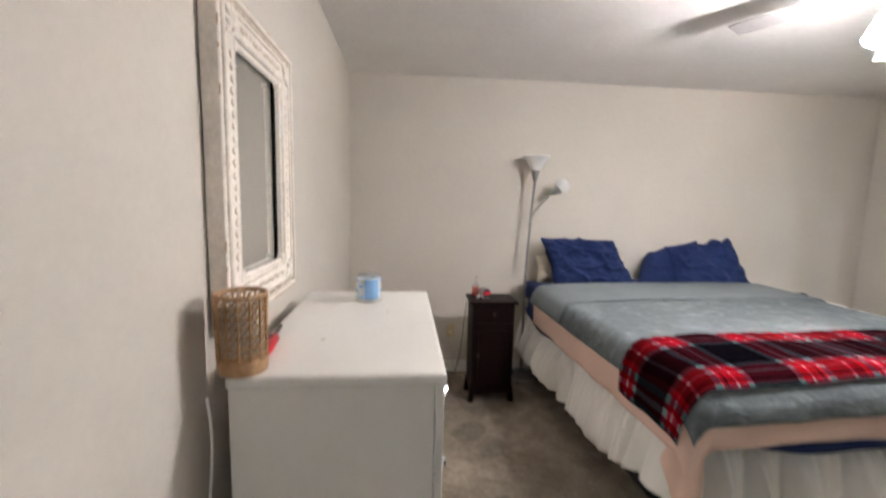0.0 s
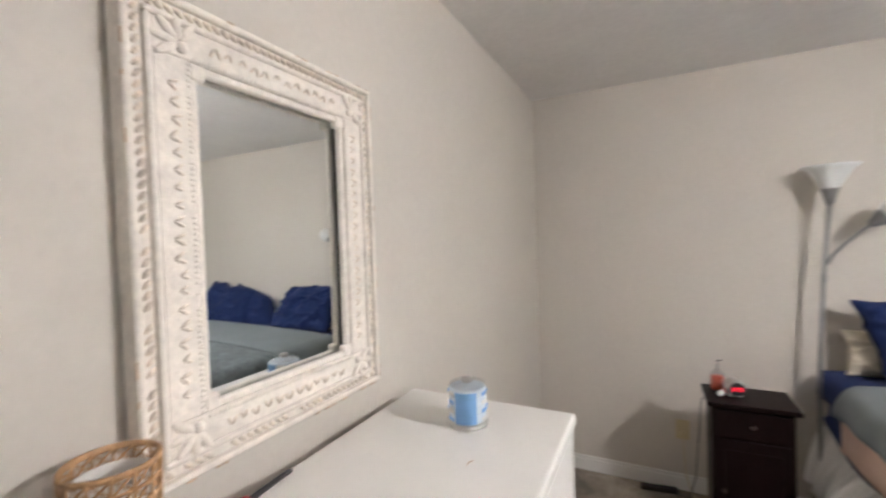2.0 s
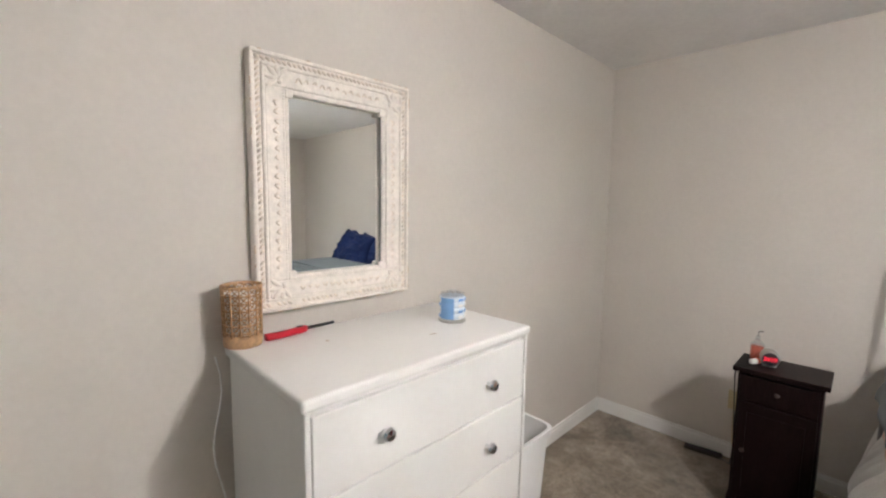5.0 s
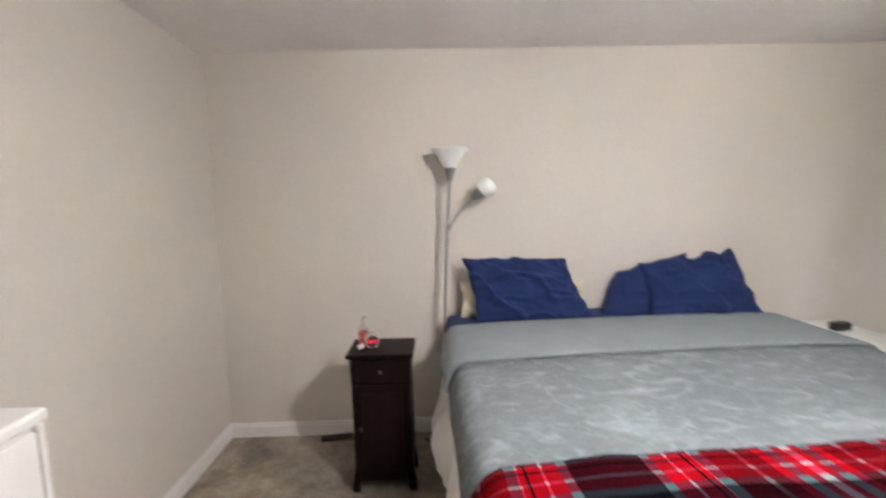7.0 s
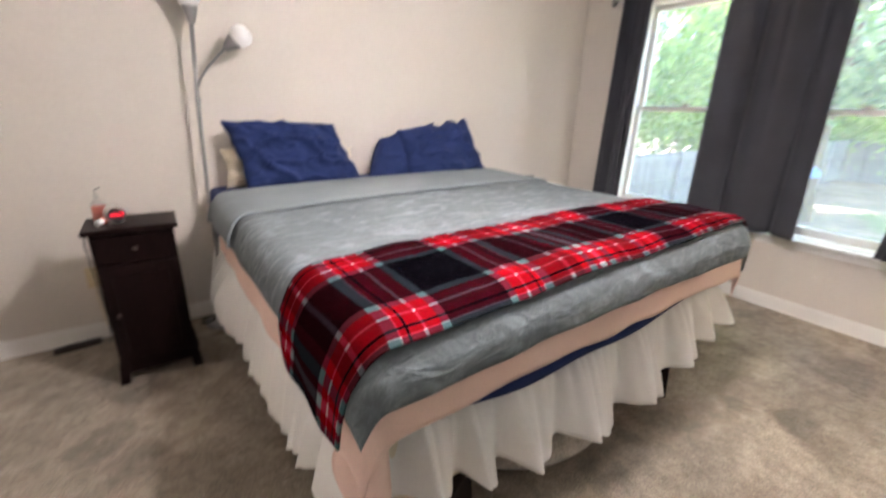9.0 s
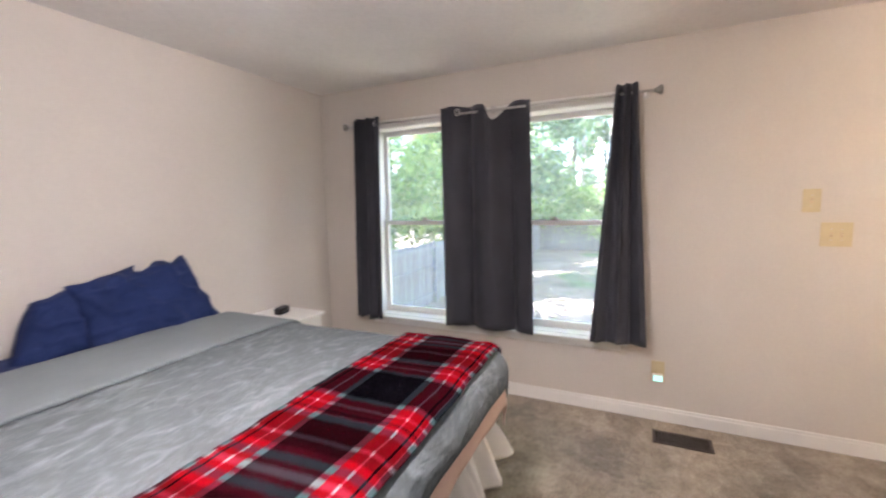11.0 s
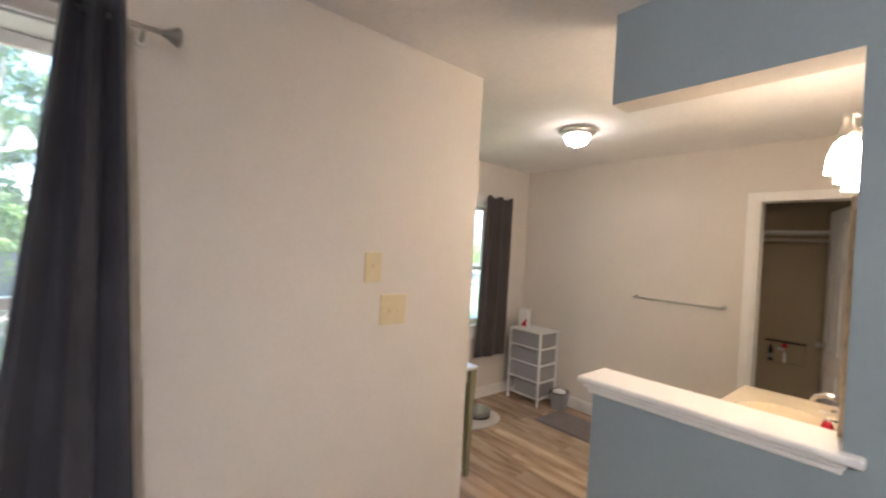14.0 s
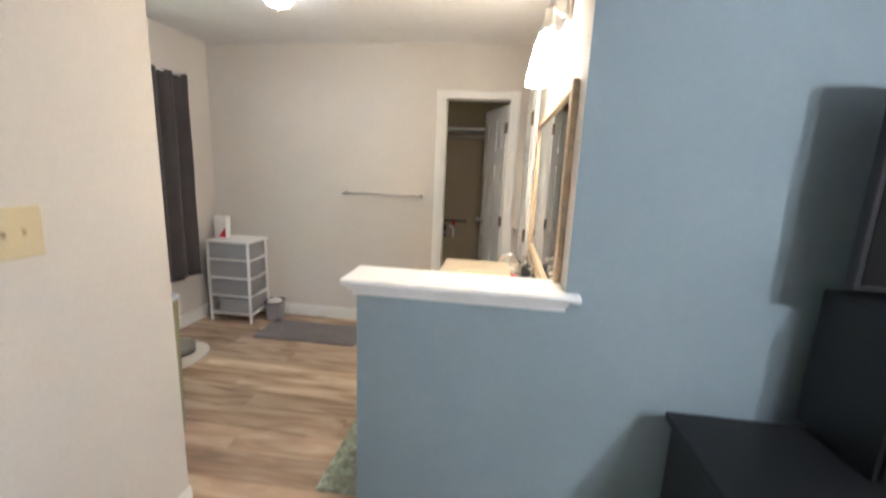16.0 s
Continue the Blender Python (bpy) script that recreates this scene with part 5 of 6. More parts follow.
pillow("pillow", "navy pillow leaning in front of another", 0.62, 0.41, 0.17, pose(2.565, 3.20, 0.972, -26, -5, -2), GP, seed=9.4, shear=-0.10, pull=((-1, 1, 0.05, -0.01), (1, -1, 0.02, 0.0)), peaks=((0.48, 0.12, 0.028), (0.7, 0.07, -0.02), (0.95, 0.10, 0.022)), crease=1.8)

# ---- bedroom: white side table by the window wall ----
st = thing("side_table", "white side table with a drawer and open shelf", "side table", at=(3.43, 3.19, 0))
part("top", box(-0.235, 0.225, -0.235, 0.225, 0.668, 0.69, 0.005), "white", st)
for x0, x1 in ((-0.215, -0.195), (0.185, 0.205)):
    part("side", box(x0, x1, -0.21, 0.21, 0.0, 0.668, 0.002, 1), "white", st)
part("back", box(-0.195, 0.185, 0.19, 0.205, 0.05, 0.668), "white", st)
part("shelf", box(-0.195, 0.185, -0.20, 0.19, 0.48, 0.498), "white", st)
part("shelf", box(-0.195, 0.185, -0.20, 0.19, 0.06, 0.078), "white", st)
dr = part("drawer", box(-0.193, 0.183, -0.215, -0.195, 0.51, 0.66, 0.003), "white", st)
part("knob", lathe([(0.005, 0), (0.012, 0.012), (0.010, 0.02), (0, 0.021)], 12, (0, -0.215, 0.585), (0, -1, 0)), "nickel", dr, "metal knob", True)
bc = thing("clock_radio", "small black clock radio on the white side table", "clock", at=(3.48, 3.21, 0.69), rz=10)
part("body", box(-0.055, 0.055, -0.03, 0.03, 0, 0.052, 0.012, 3), "blackplastic", bc)
part("display", box(-0.045, 0.045, -0.0325, -0.029, 0.015, 0.042, 0.002, 1), "screen", bc, "dark glossy display")

# ---- curtains ----
def curtain(parent, name, yt0, yt1, yb0, yb1, zt, zb, x, folds, amp, seed, material="curtain", scallop=(), flip=0.0):
    def fn(u, v):
        d = v
        y = (yt0 + (yt1 - yt0) * u) * (1 - d) + (yb0 + (yb1 - yb0) * u) * d
        ph = math.pi * 2 * folds * u + flip
        a = amp * (1 - 0.3 * d)
        w = a * math.sin(ph + 0.5 * d * math.sin(seed + 3 * u)) + 0.25 * a * math.sin(2.3 * ph + seed + 1.5 * d)
        y += 0.35 * a * math.sin(2 * ph) * (0.4 + 0.6 * d)
        sc = sum(h * math.exp(-((u - p) / w) ** 2) for p, w, h in scallop) * max(0, 1 - d * 9)
        hemw = 0.02 * noise.noise(Vector((u * 4, seed, 0))) * d
        return (x - w - 0.018 * d + 0.006 * noise.noise(Vector((u * 5, d * 4, seed))), y, zt + (zb - zt) * d - sc + hemw)
    return part(name, sheet(fn, 90, 30, 0.002), material, parent, "charcoal blackout curtain panel", True)


RX, RZ = XE - 0.105, 2.112
cr = thing("curtain_rod", "brushed nickel curtain rod with round finials", "curtain rod")
part("rod", rod((RX, 0.80, RZ), (RX, 3.06, RZ), 0.008, seg=14), "nickel", cr, smooth=True)
for y, s in ((0.80, -1), (3.06, 1)):
    part("finial", lathe([(0.008, 0), (0.011, 0.004), (0.011, 0.012), (0.016, 0.018), (0.026, 0.034), (0.029, 0.042), (0.02, 0.05), (0, 0.052)], 20, (RX, y, RZ), (0, s, 0)), "pewter", cr, smooth=True)
for y in (0.84, 1.95, 3.03):
    q = rod((RX, y, RZ - 0.004), (XE, y, RZ - 0.004), 0.006, seg=8)
    lathe([(0, 0), (0.02, 0), (0.018, 0.006), (0, 0.007)], 14, (XE, y, RZ - 0.004), (-1, 0, 0), bm=q)
    part("bracket", q, "nickel", cr)
GC = "curtains at the bedroom windows"


def grommets(parent, spots):
    for y, dx in spots:
        b = bmesh.new()
        ring = [(0.026, -0.003), (0.026, 0.003), (0.017, 0.003), (0.017, -0.003), (0.026, -0.003)]
        lathe(ring, 20, (RX + dx, y, RZ), (-1, 0.45, 0), bm=b)
        part("grommet", b, "nickel", parent, "metal grommet ring", True)


c1 = thing("curtain", "narrow charcoal grommet curtain bunched at the window's edge", "curtain", GC)
curtain(c1, "panel", 2.735, 2.985, 2.755, 3.025, 2.155, 0.525, RX - 0.03, 3.0, 0.045, 1.0)
grommets(c1, [(2.78, -0.03)])
c2 = thing("curtain", "wide charcoal grommet curtain hanging between the two windows", "curtain", GC)
curtain(c2, "panel", 1.545, 2.20, 1.525, 2.20, 2.165, 0.53, RX, 2.0, 0.055, 4.0, scallop=((0.38, 0.09, 0.125), (0.02, 0.05, 0.02), (0.97, 0.05, 0.012)), flip=2.2)
grommets(c2, [(2.06, -0.055), (1.80, -0.012)])
c3 = thing("curtain", "charcoal grommet curtain gathered tightly and flaring at the hem", "curtain", GC)
curtain(c3, "panel", 0.885, 1.01, 0.795, 1.135, 2.165, 0.535, RX - 0.02, 2.5, 0.034, 7.0)
cr2 = thing("curtain_rod", "thin white curtain rod over the vanity window", "curtain rod")
part("rod", rod((VX1 - 0.065, -2.53, 2.085), (VX1 - 0.065, -1.15, 2.085), 0.006, seg=10), "bin", cr2, smooth=True)
for y in (-2.52, -1.16):
    part("bracket", box(VX1 - 0.07, VX1, y - 0.006, y + 0.006, 2.075, 2.095, 0.002, 1), "bin", cr2)
c4 = thing("curtain", "dark grey curtain drawn to the side of the vanity window", "curtain", "curtains at the vanity window")
curtain(c4, "panel", -2.50, -2.11, -2.50, -2.04, 2.095, 0.45, VX1 - 0.065, 2.5, 0.03, 11.0, "browncurtain")
c5 = thing("curtain", "dark grey curtain gathered at the vanity window's edge", "curtain", "curtains at the vanity window")
curtain(c5, "panel", -1.42, -1.2, -1.44, -1.17, 2.095, 0.45, VX1 - 0.065, 2.0, 0.025, 13.0, "browncurtain")

# ---- switches, outlet, floor vent ----
def plate(name, y, z, w, h, toggles, label):
    d = thing(name, label, "light switch", at=(XE, y, z))
    part("plate", box(-0.007, 0, -w / 2, w / 2, -h / 2, h / 2, 0.003), "ivory", d)
    for t in toggles:
        part("slot", box(-0.0085, -0.006, t - 0.005, t + 0.005, -0.012, 0.012, 0.001, 1), "carved_worn", d)
        q = box(-0.018, -0.007, t - 0.004, t + 0.004, -0.003, 0.006, 0.002, 1)
        part("toggle", q, "ivory", d, "small ivory toggle")
        for s in (-1, 1):
            part("screw", lathe([(0, 0), (0.003, 0), (0.0025, 0.001), (0, 0.0012)], 8, (-0.007, t, s * 0.03), (-1, 0, 0)), "nickel", d)
    return d


plate("light_switch", -0.005, 1.437, 0.082, 0.130, (0.0,), "single ivory toggle switch plate on the greige wall")
plate("light_switch", -0.121, 1.249, 0.138, 0.134, (-0.023, 0.023), "double ivory toggle switch plate on the greige wall")
ol = thing("wall_outlet", "ivory wall outlet with a glowing green night light", "outlet", at=(XE, 0.722, 0.335))
part("plate", box(-0.007, 0, -0.04, 0.04, -0.07, 0.07, 0.003), "ivory", ol)
nl = part("night_light", box(-0.035, -0.007, -0.032, 0.032, -0.062, -0.012, 0.006), "bin", ol, "plug-in night light body")
part("lens", box(-0.037, -0.034, -0.026, 0.026, -0.055, -0.02, 0.001, 1), "led_green", nl, "pale green glowing lens")
part("socket", box(-0.0085, -0.006, -0.014, 0.014, 0.012, 0.045, 0.002, 1), "ivory", ol)
vt = thing("floor_vent", "brown metal floor register set in the carpet", "floor vent", at=(4.05, 0.588, 0.0))
f = bmesh.new()
for q in ((-0.075, -0.058, -0.16, 0.16), (0.058, 0.075, -0.16, 0.16), (-0.058, 0.058, -0.16, -0.143), (-0.058, 0.058, 0.143, 0.16)):
    box(*q, 0.0, 0.008, 0.002, 1, bm=f)
part("frame", f, "ventbrown", vt)
# no real opening: a thin black sheet paints the darkness between the slats
part("duct", box(-0.058, 0.058, -0.143, 0.143, 0.0005, 0.0015), "screen", vt, "black sheet standing in for the shade inside the duct")
for k in range(22):
    part("slat", box(-0.058, 0.058, -0.139 + 0.0127 * k, -0.135 + 0.0127 * k, 0.0016, 0.006), "ventbrown", vt)

# ---- black cabinet, box and television by the blue wall ----
tv = thing("tv_cabinet", "low black laminate cabinet along the blue-grey wall", "cabinet", at=(1.98, -0.262, 0))
part("top", box(-0.56, 0.56, -0.16, 0.20, 0.762, 0.786, 0.003), "black", tv)
part("body", box(-0.54, 0.54, -0.155, 0.185, 0.05, 0.762, 0.002, 1), "black", tv)
part("plinth", box(-0.52, 0.52, -0.14, 0.16, 0.0, 0.05), "black", tv)
for k in range(3):
    do = part("door", box(-0.535 + 0.358 * k, -0.183 + 0.358 * k, 0.185, 0.2, 0.06, 0.755, 0.003), "black", tv)
    part("knob", lathe([(0.005, 0), (0.012, 0.012), (0.009, 0.02), (0, 0.021)], 12, (-0.22 + 0.358 * k, 0.2, 0.5), (0, 1, 0)), "nickel", do, "metal knob", True)
bx2 = thing("black_box", "black storage box with a small knob standing on the cabinet", "storage box", at=(1.93, -0.325, 0.786))
part("body", box(-0.24, 0.24, -0.14, 0.12, 0.0, 0.39, 0.004), "black", bx2)
part("door", box(-0.23, 0.23, 0.12, 0.132, 0.01, 0.38, 0.003), "black", bx2)
part("knob", lathe([(0.004, 0), (0.009, 0.01), (0.007, 0.016), (0, 0.017)], 12, (0.12, 0.132, 0.27), (0, 1, 0)), "nickel", bx2, "small metal knob", True)
tvs = thing("television", "flat black television standing on the box", "television", at=(1.74, -0.325, 1.176))
part("screen_panel", box(-0.48, 0.48, -0.02, 0.015, 0.035, 0.575, 0.006), "blackplastic", tvs)
part("screen", box(-0.468, 0.468, 0.015, 0.018, 0.05, 0.563), "screen", tvs, "glossy dark screen")
part("neck", box(-0.06, 0.06, -0.02, 0.01, 0.01, 0.05, 0.004), "blackplastic", tvs)
part("foot", box(-0.14, 0.14, -0.08, 0.08, 0.0, 0.012, 0.004), "blackplastic", tvs)

# ---- vanity room ----
va = thing("vanity_cabinet", "white vanity cabinet under a cream counter", "vanity", at=(VX0, -2.01, 0))
part("body", box(0.0, 0.50, 0.01, 1.355, 0.09, 0.69, 0.002, 1), "white", va)
part("front_rail", box(0.485, 0.50, 0.01, 1.355, 0.69, 0.797), "white", va)
part("toe_kick", box(0.0, 0.43, 0.01, 1.355, 0.0, 0.09), "white", va)
for k in range(3):
    do = part("door", box(0.50, 0.518, 0.02 + 0.446 * k, 0.455 + 0.446 * k, 0.11, 0.78, 0.004), "white", va)
    part("knob", lathe([(0.005, 0), (0.012, 0.012), (0.009, 0.02), (0, 0.021)], 12, (0.518, 0.08 + 0.446 * k, 0.68), (1, 0, 0)), "nickel", do, smooth=True)


def counter():
    """Worktop with a moulded oval basin."""
    x0, x1, y0, y1 = 0.002, 0.555, -0.012, 1.36
    cx, cy, ra, rb = 0.31, 0.50, 0.17, 0.235

    def fn(u, v):
        x, y = x0 + (x1 - x0) * u, y0 + (y1 - y0) * v
        q = ((x - cx) / ra) ** 2 + ((y - cy) / rb) ** 2
        dip = 0.13 * max(0.0, 1 - q) ** 0.5 if q < 1 else 0.0
        lip = 0.006 * math.exp(-((q - 1.12) / 0.1) ** 2)
        return (x, y, 0.838 - dip + lip)
    b = sheet(fn, 44, 80)
    ring = box(x0, x1, y0, y1, 0.80, 0.8375, 0.006)
    ring.normal_update()
    for fc in [f for f in ring.faces if abs(f.normal.z) > 0.9]:
        ring.faces.remove(fc)
    add(b, ring)
    return b


ct = thing("vanity_counter", "cream moulded counter with a built-in oval sink", "counter", at=(VX0, -2.01, 0))
part("worktop", counter(), "counter", ct, smooth=False)
part("backsplash", box(0.0, 0.02, 0.0, 1.36, 0.845, 0.94, 0.005), "counter", ct)
part("drain", lathe([(0, 0), (0.022, 0), (0.02, 0.004), (0, 0.004)], 16, (0.31, 0.50, 0.712)), "chrome", ct)
fc = thing("faucet", "chrome arched sink faucet with two levers", "faucet", at=(VX0 + 0.085, -1.56, 0.845))
part("base", box(-0.025, 0.025, -0.08, 0.08, 0.0, 0.018, 0.008, 3), "chrome", fc, smooth=True)
part("spout", tube([(0, 0, 0.01), (0, 0, 0.10), (0.02, 0, 0.135), (0.06, 0, 0.145), (0.10, 0, 0.13), (0.115, 0, 0.105)], 0.011, 10), "chrome", fc, smooth=True)
for y in (-0.06, 0.06):
    q = rod((0, y, 0.01), (0, y, 0.05), 0.014)
    tube([(0, y, 0.05), (0.03, y * 1.3, 0.06), (0.055, y * 1.5, 0.058)], 0.006, 8, bm=q)
    part("lever", q, "chrome", fc, smooth=True)
for nm, x, y, mt, lb in (("soap_bottle", 0.055, -1.455, "blackplastic", "dark soap bottle with a pump on the counter"), ("soap_bottle", 0.04, -1.20, "blackplastic", "dark lotion bottle by the mirror"), ("red_bottle", 0.125, -1.395, "red", "small red and white bottle on the counter")):
    bo = thing(nm, lb, "bottle", at=(VX0 + x, y, 0.845))
    hgt, rad = (0.075, 0.020) if mt == "red" else (0.12, 0.026)
    part("body", lathe([(0, 0), (rad - 0.002, 0), (rad, 0.008), (rad, hgt - 0.02), (0.012, hgt), (0, hgt)], 18), mt, bo, smooth=True)
    part("pump", tube([(0, 0, hgt), (0, 0, hgt + 0.03), (0.025, 0, hgt + 0.034)], 0.006, 8), "chrome" if mt != "red" else "bin", bo, smooth=True)
vm = thing("vanity_mirror", "wide vanity mirror in a light pine frame", "mirror", at=(VX0, -1.28, 1.36))
b = bmesh.new()
for q in ((-0.64, 0.64, 0.345, 0.385), (-0.64, 0.64, -0.385, -0.345), (-0.64, -0.595, -0.345, 0.345), (0.595, 0.64, -0.345, 0.345)):
    box(0.0, 0.022, q[0], q[1], q[2], q[3], 0.004, 1, bm=b)
part("frame", b, "pine", vm)
part("glass", box(0.004, 0.010, -0.595, 0.595, -0.345, 0.345), "mirror", vm, "silvered mirror glass")
sc = thing("vanity_light", "brushed nickel bar light with three lit glass shades", "wall light", at=(VX0, -1.25, 2.05))
part("backplate", box(0, 0.022, -0.30, 0.30, -0.045, 0.045, 0.008, 3), "nickel", sc)
for y in (-0.22, 0.0, 0.22):
    q = tube([(0.02, y, 0.0), (0.04, y, 0.012), (0.06, y, 0.03), (0.075, y, 0.02)], 0.009, 8)
    lathe([(0, 0), (0.016, 0), (0.018, -0.04), (0.026, -0.06), (0.026, -0.082), (0, -0.082)], 16, (0.078, y, 0.024), bm=q)
    ar = part("arm", q, "nickel", sc, smooth=True)
    part("shade", lathe([(0.022, 0), (0.034, -0.014), (0.050, -0.06), (0.056, -0.115), (0.053, -0.116), (0.044, -0.06), (0, -0.035)], 20, (0.078, y, -0.06)), "vanity_glow", ar, "lit white glass shade", True)
cl = thing("ceiling_light", "flush nickel ceiling light with a lit frosted dome", "ceiling light", at=(4.40, -1.70, ZC))
cl.scale = (0.70, 0.70, 0.92)
part("rim", lathe([(0, 0), (0.165, 0), (0.176, -0.014), (0.172, -0.036), (0.140, -0.05), (0, -0.05)], 32), "nickel", cl, smooth=True)
part("dome", lathe([(0.128, -0.05), (0.122, -0.078), (0.09, -0.112), (0.04, -0.128), (0, -0.13)], 28), "dome_glow", cl, "lit frosted glass dome", True)
part("finial", lathe([(0, -0.13), (0.012, -0.13), (0.014, -0.14), (0.006, -0.15), (0.008, -0.158), (0, -0.162)], 14), "nickel", cl, smooth=True)
tb = thing("towel_bar", "brushed nickel towel bar, empty, on the greige wall", "towel bar", at=(4.09, VY0, 1.195))
part("bar", rod((-0.34, 0.06, 0), (0.34, 0.06, 0), 0.0074, seg=12), "nickel", tb, smooth=True)
for x in (-0.34, 0.34):
    q = lathe([(0, 0), (0.020, 0), (0.018, 0.008), (0.009, 0.013), (0.008, 0.06), (0.011, 0.066), (0, 0.072)], 18, (x, 0, 0), (0, 1, 0))
    part("post", q, "nickel", tb, smooth=True)

du = thing("drawer_tower", "white metal drawer tower with grey fabric drawers", "drawer unit", at=(5.39, -2.66, 0))
for x in (-0.190, 0.190):
    for y in (-0.145, 0.145):
        part("leg", box(x - 0.010, x + 0.010, y - 0.010, y + 0.010, 0, 0.725, 0.002, 1), "bin", du)
part("top", box(-0.207, 0.207, -0.162, 0.162, 0.727, 0.742, 0.004), "bin", du)
for k, z in enumerate((0.08, 0.245, 0.41, 0.575)):
    q = box(-0.18, 0.18, 0.137, 0.153, z - 0.008, z + 0.006, 0.002, 1)
    box(-0.18, 0.18, -0.153, -0.137, z - 0.008, z + 0.006, 0.002, 1, bm=q)
    for x in (-0.198, 0.182):
        box(x, x + 0.016, -0.135, 0.135, z - 0.012, z + 0.006, 0.002, 1, bm=q)
    part("rail", q, "bin", du)
    if k:
        part("drawer", box(-0.176, 0.176, -0.14, 0.148, z + 0.008, z + 0.145, 0.006), "greycloth", du, "grey fabric drawer")
    else:
        part("drawer", box(-0.176, 0.11, -0.14, 0.146, z + 0.008, z + 0.135, 0.006), "greycloth", du, "grey fabric drawer pushed aside on the bottom rack")
tr = thing("paper_cup_pack", "white paper pack with red print on the drawer tower", "paper pack", at=(5.53, -2.66, 0.742))
q = box(-0.06, 0.06, -0.03, 0.03, 0, 0.2, 0.01)
for v in q.verts:
    if v.co.z > 0.1:
        v.co.x *= 1.12
part("pack", q, "tissue", tr)
b = bmesh.new()
tri = [[b.verts.new((x, y, z)) for x, z in ((-0.052, 0.01), (0.02, 0.01), (-0.052, 0.10))] for y in (0.0302, 0.0315)]
b.faces.new(tri[0])
b.faces.new(tri[1])
for k in range(3):
    b.faces.new((tri[0][k], tri[0][(k + 1) % 3], tri[1][(k + 1) % 3], tri[1][k]))
part("print", b, "red", tr, "red printed triangle")
bg = thing("wastebasket", "small grey fabric bin with a dark rim beside the drawer tower", "wastebasket", at=(5.07, -2.70, 0), rz=14)
q = bmesh.new()
rr = []
for z, h2 in ((0.0, 0.066), (0.17, 0.082), (0.17, 0.078), (0.01, 0.062)):
    rr.append([q.verts.new((h2 * math.copysign(abs(math.cos(t)) ** 0.4, math.cos(t)), h2 * math.copysign(abs(math.sin(t)) ** 0.4, math.sin(t)), z + 0.004 * math.sin(3 * t) * (z > 0.1)))
               for t in [2 * math.pi * k / 28 for k in range(28)]])
for a, c in zip(rr, rr[1:]):
    for k in range(28):
        q.faces.new((a[k], a[(k + 1) % 28], c[(k + 1) % 28], c[k]))
q.faces.new(rr[0])
q.faces.new(rr[-1])
part("body", q, "bag", bg)
part("rim", tube([(0.081 * math.copysign(abs(math.cos(t)) ** 0.4, math.cos(t)), 0.081 * math.copysign(abs(math.sin(t)) ** 0.4, math.sin(t)), 0.170 + 0.004 * math.sin(3 * t)) for t in [2 * math.pi * k / 40 for k in range(41)]], 0.005, 6), "blackplastic", bg, "dark rim", True)
q = ball((0, 0, 0), 0.062, 0.062, 0.035, 18, 10)
for v in q.verts:
    v.co += v.normal * 0.014 * noise.noise(v.co * 38)
o = solo("trash_bag", q, "tissue", "pale crumpled liner in the fabric bin", "trash bag", smooth=True)
o.matrix_basis = pose(5.07, -2.70, 0.160)
rg = solo("bath_mat", box(4.15, 5.02, -2.64, -2.25, 0, 0.018, 0.008, 2), "rug", "grey rectangular bath mat on the plank floor", "mat")
pr = solo("patterned_rug", box(3.42, 3.80, -1.75, -0.78, 0, 0.012, 0.005, 1), "green_rug", "green and white patterned rug by the half wall", "rug")

# small table, stool, pet bowls
ta = thing("small_table", "olive painted table with a pale grey top", "table", at=(5.15, -0.87, 0))
part("top", box(-0.48, 0.50, -0.235, 0.235, 0.728, 0.752, 0.006), "greytop", ta)
for q in ((-0.42, 0.44, -0.205, -0.185), (-0.42, 0.44, 0.185, 0.205)):
    part("apron", box(q[0], q[1], q[2], q[3], 0.64, 0.727), "olive", ta)
for x in (-0.44, 0.44):
    part("apron", box(x - 0.01, x + 0.01, -0.185, 0.185, 0.64, 0.727), "olive", ta)
for x in (-0.445, 0.465):
    for y in (-0.2, 0.2):
        q = box(x - 0.028, x + 0.028, y - 0.028, y + 0.028, 0, 0.727, 0.003)
        for v in q.verts:
            if v.co.z < 0.1:
                v.co.x, v.co.y = x + (v.co.x - x) * 0.55, y + (v.co.y - y) * 0.55
        part("leg", q, "olive", ta)
sl = thing("stool", "white wire stool with a pale blue padded round seat", "stool", at=(4.90, -0.98, 0))
part("seat", lathe([(0, 0.425), (0.15, 0.425), (0.168, 0.44), (0.165, 0.465), (0.12, 0.478), (0, 0.48)], 28), "seatblue", sl, "pale blue padded seat", True)
for k in range(4):
    a = radians(90 * k + 40)
    part("leg", tube([(0.10 * math.cos(a), 0.10 * math.sin(a), 0.425), (0.15 * math.cos(a), 0.15 * math.sin(a), 0.2), (0.17 * math.cos(a), 0.17 * math.sin(a), 0.0)], 0.008, 8), "bin", sl, "white wire leg", True)
part("hoop", tube([(0.145 * math.cos(2 * math.pi * k / 24), 0.145 * math.sin(2 * math.pi * k / 24), 0.22) for k in range(25)], 0.006, 6), "bin", sl, smooth=True)
q = lathe([(0, 0), (0.28, 0), (0.285, 0.004), (0.28, 0.008), (0, 0.008)], 36)
for v in q.verts:
    v.co.x *= 0.75
q.transform(pose(5.36, -1.78, 0))
solo("feeding_mat", q, "matwhite", "pale oval feeding mat on the plank floor", "mat")
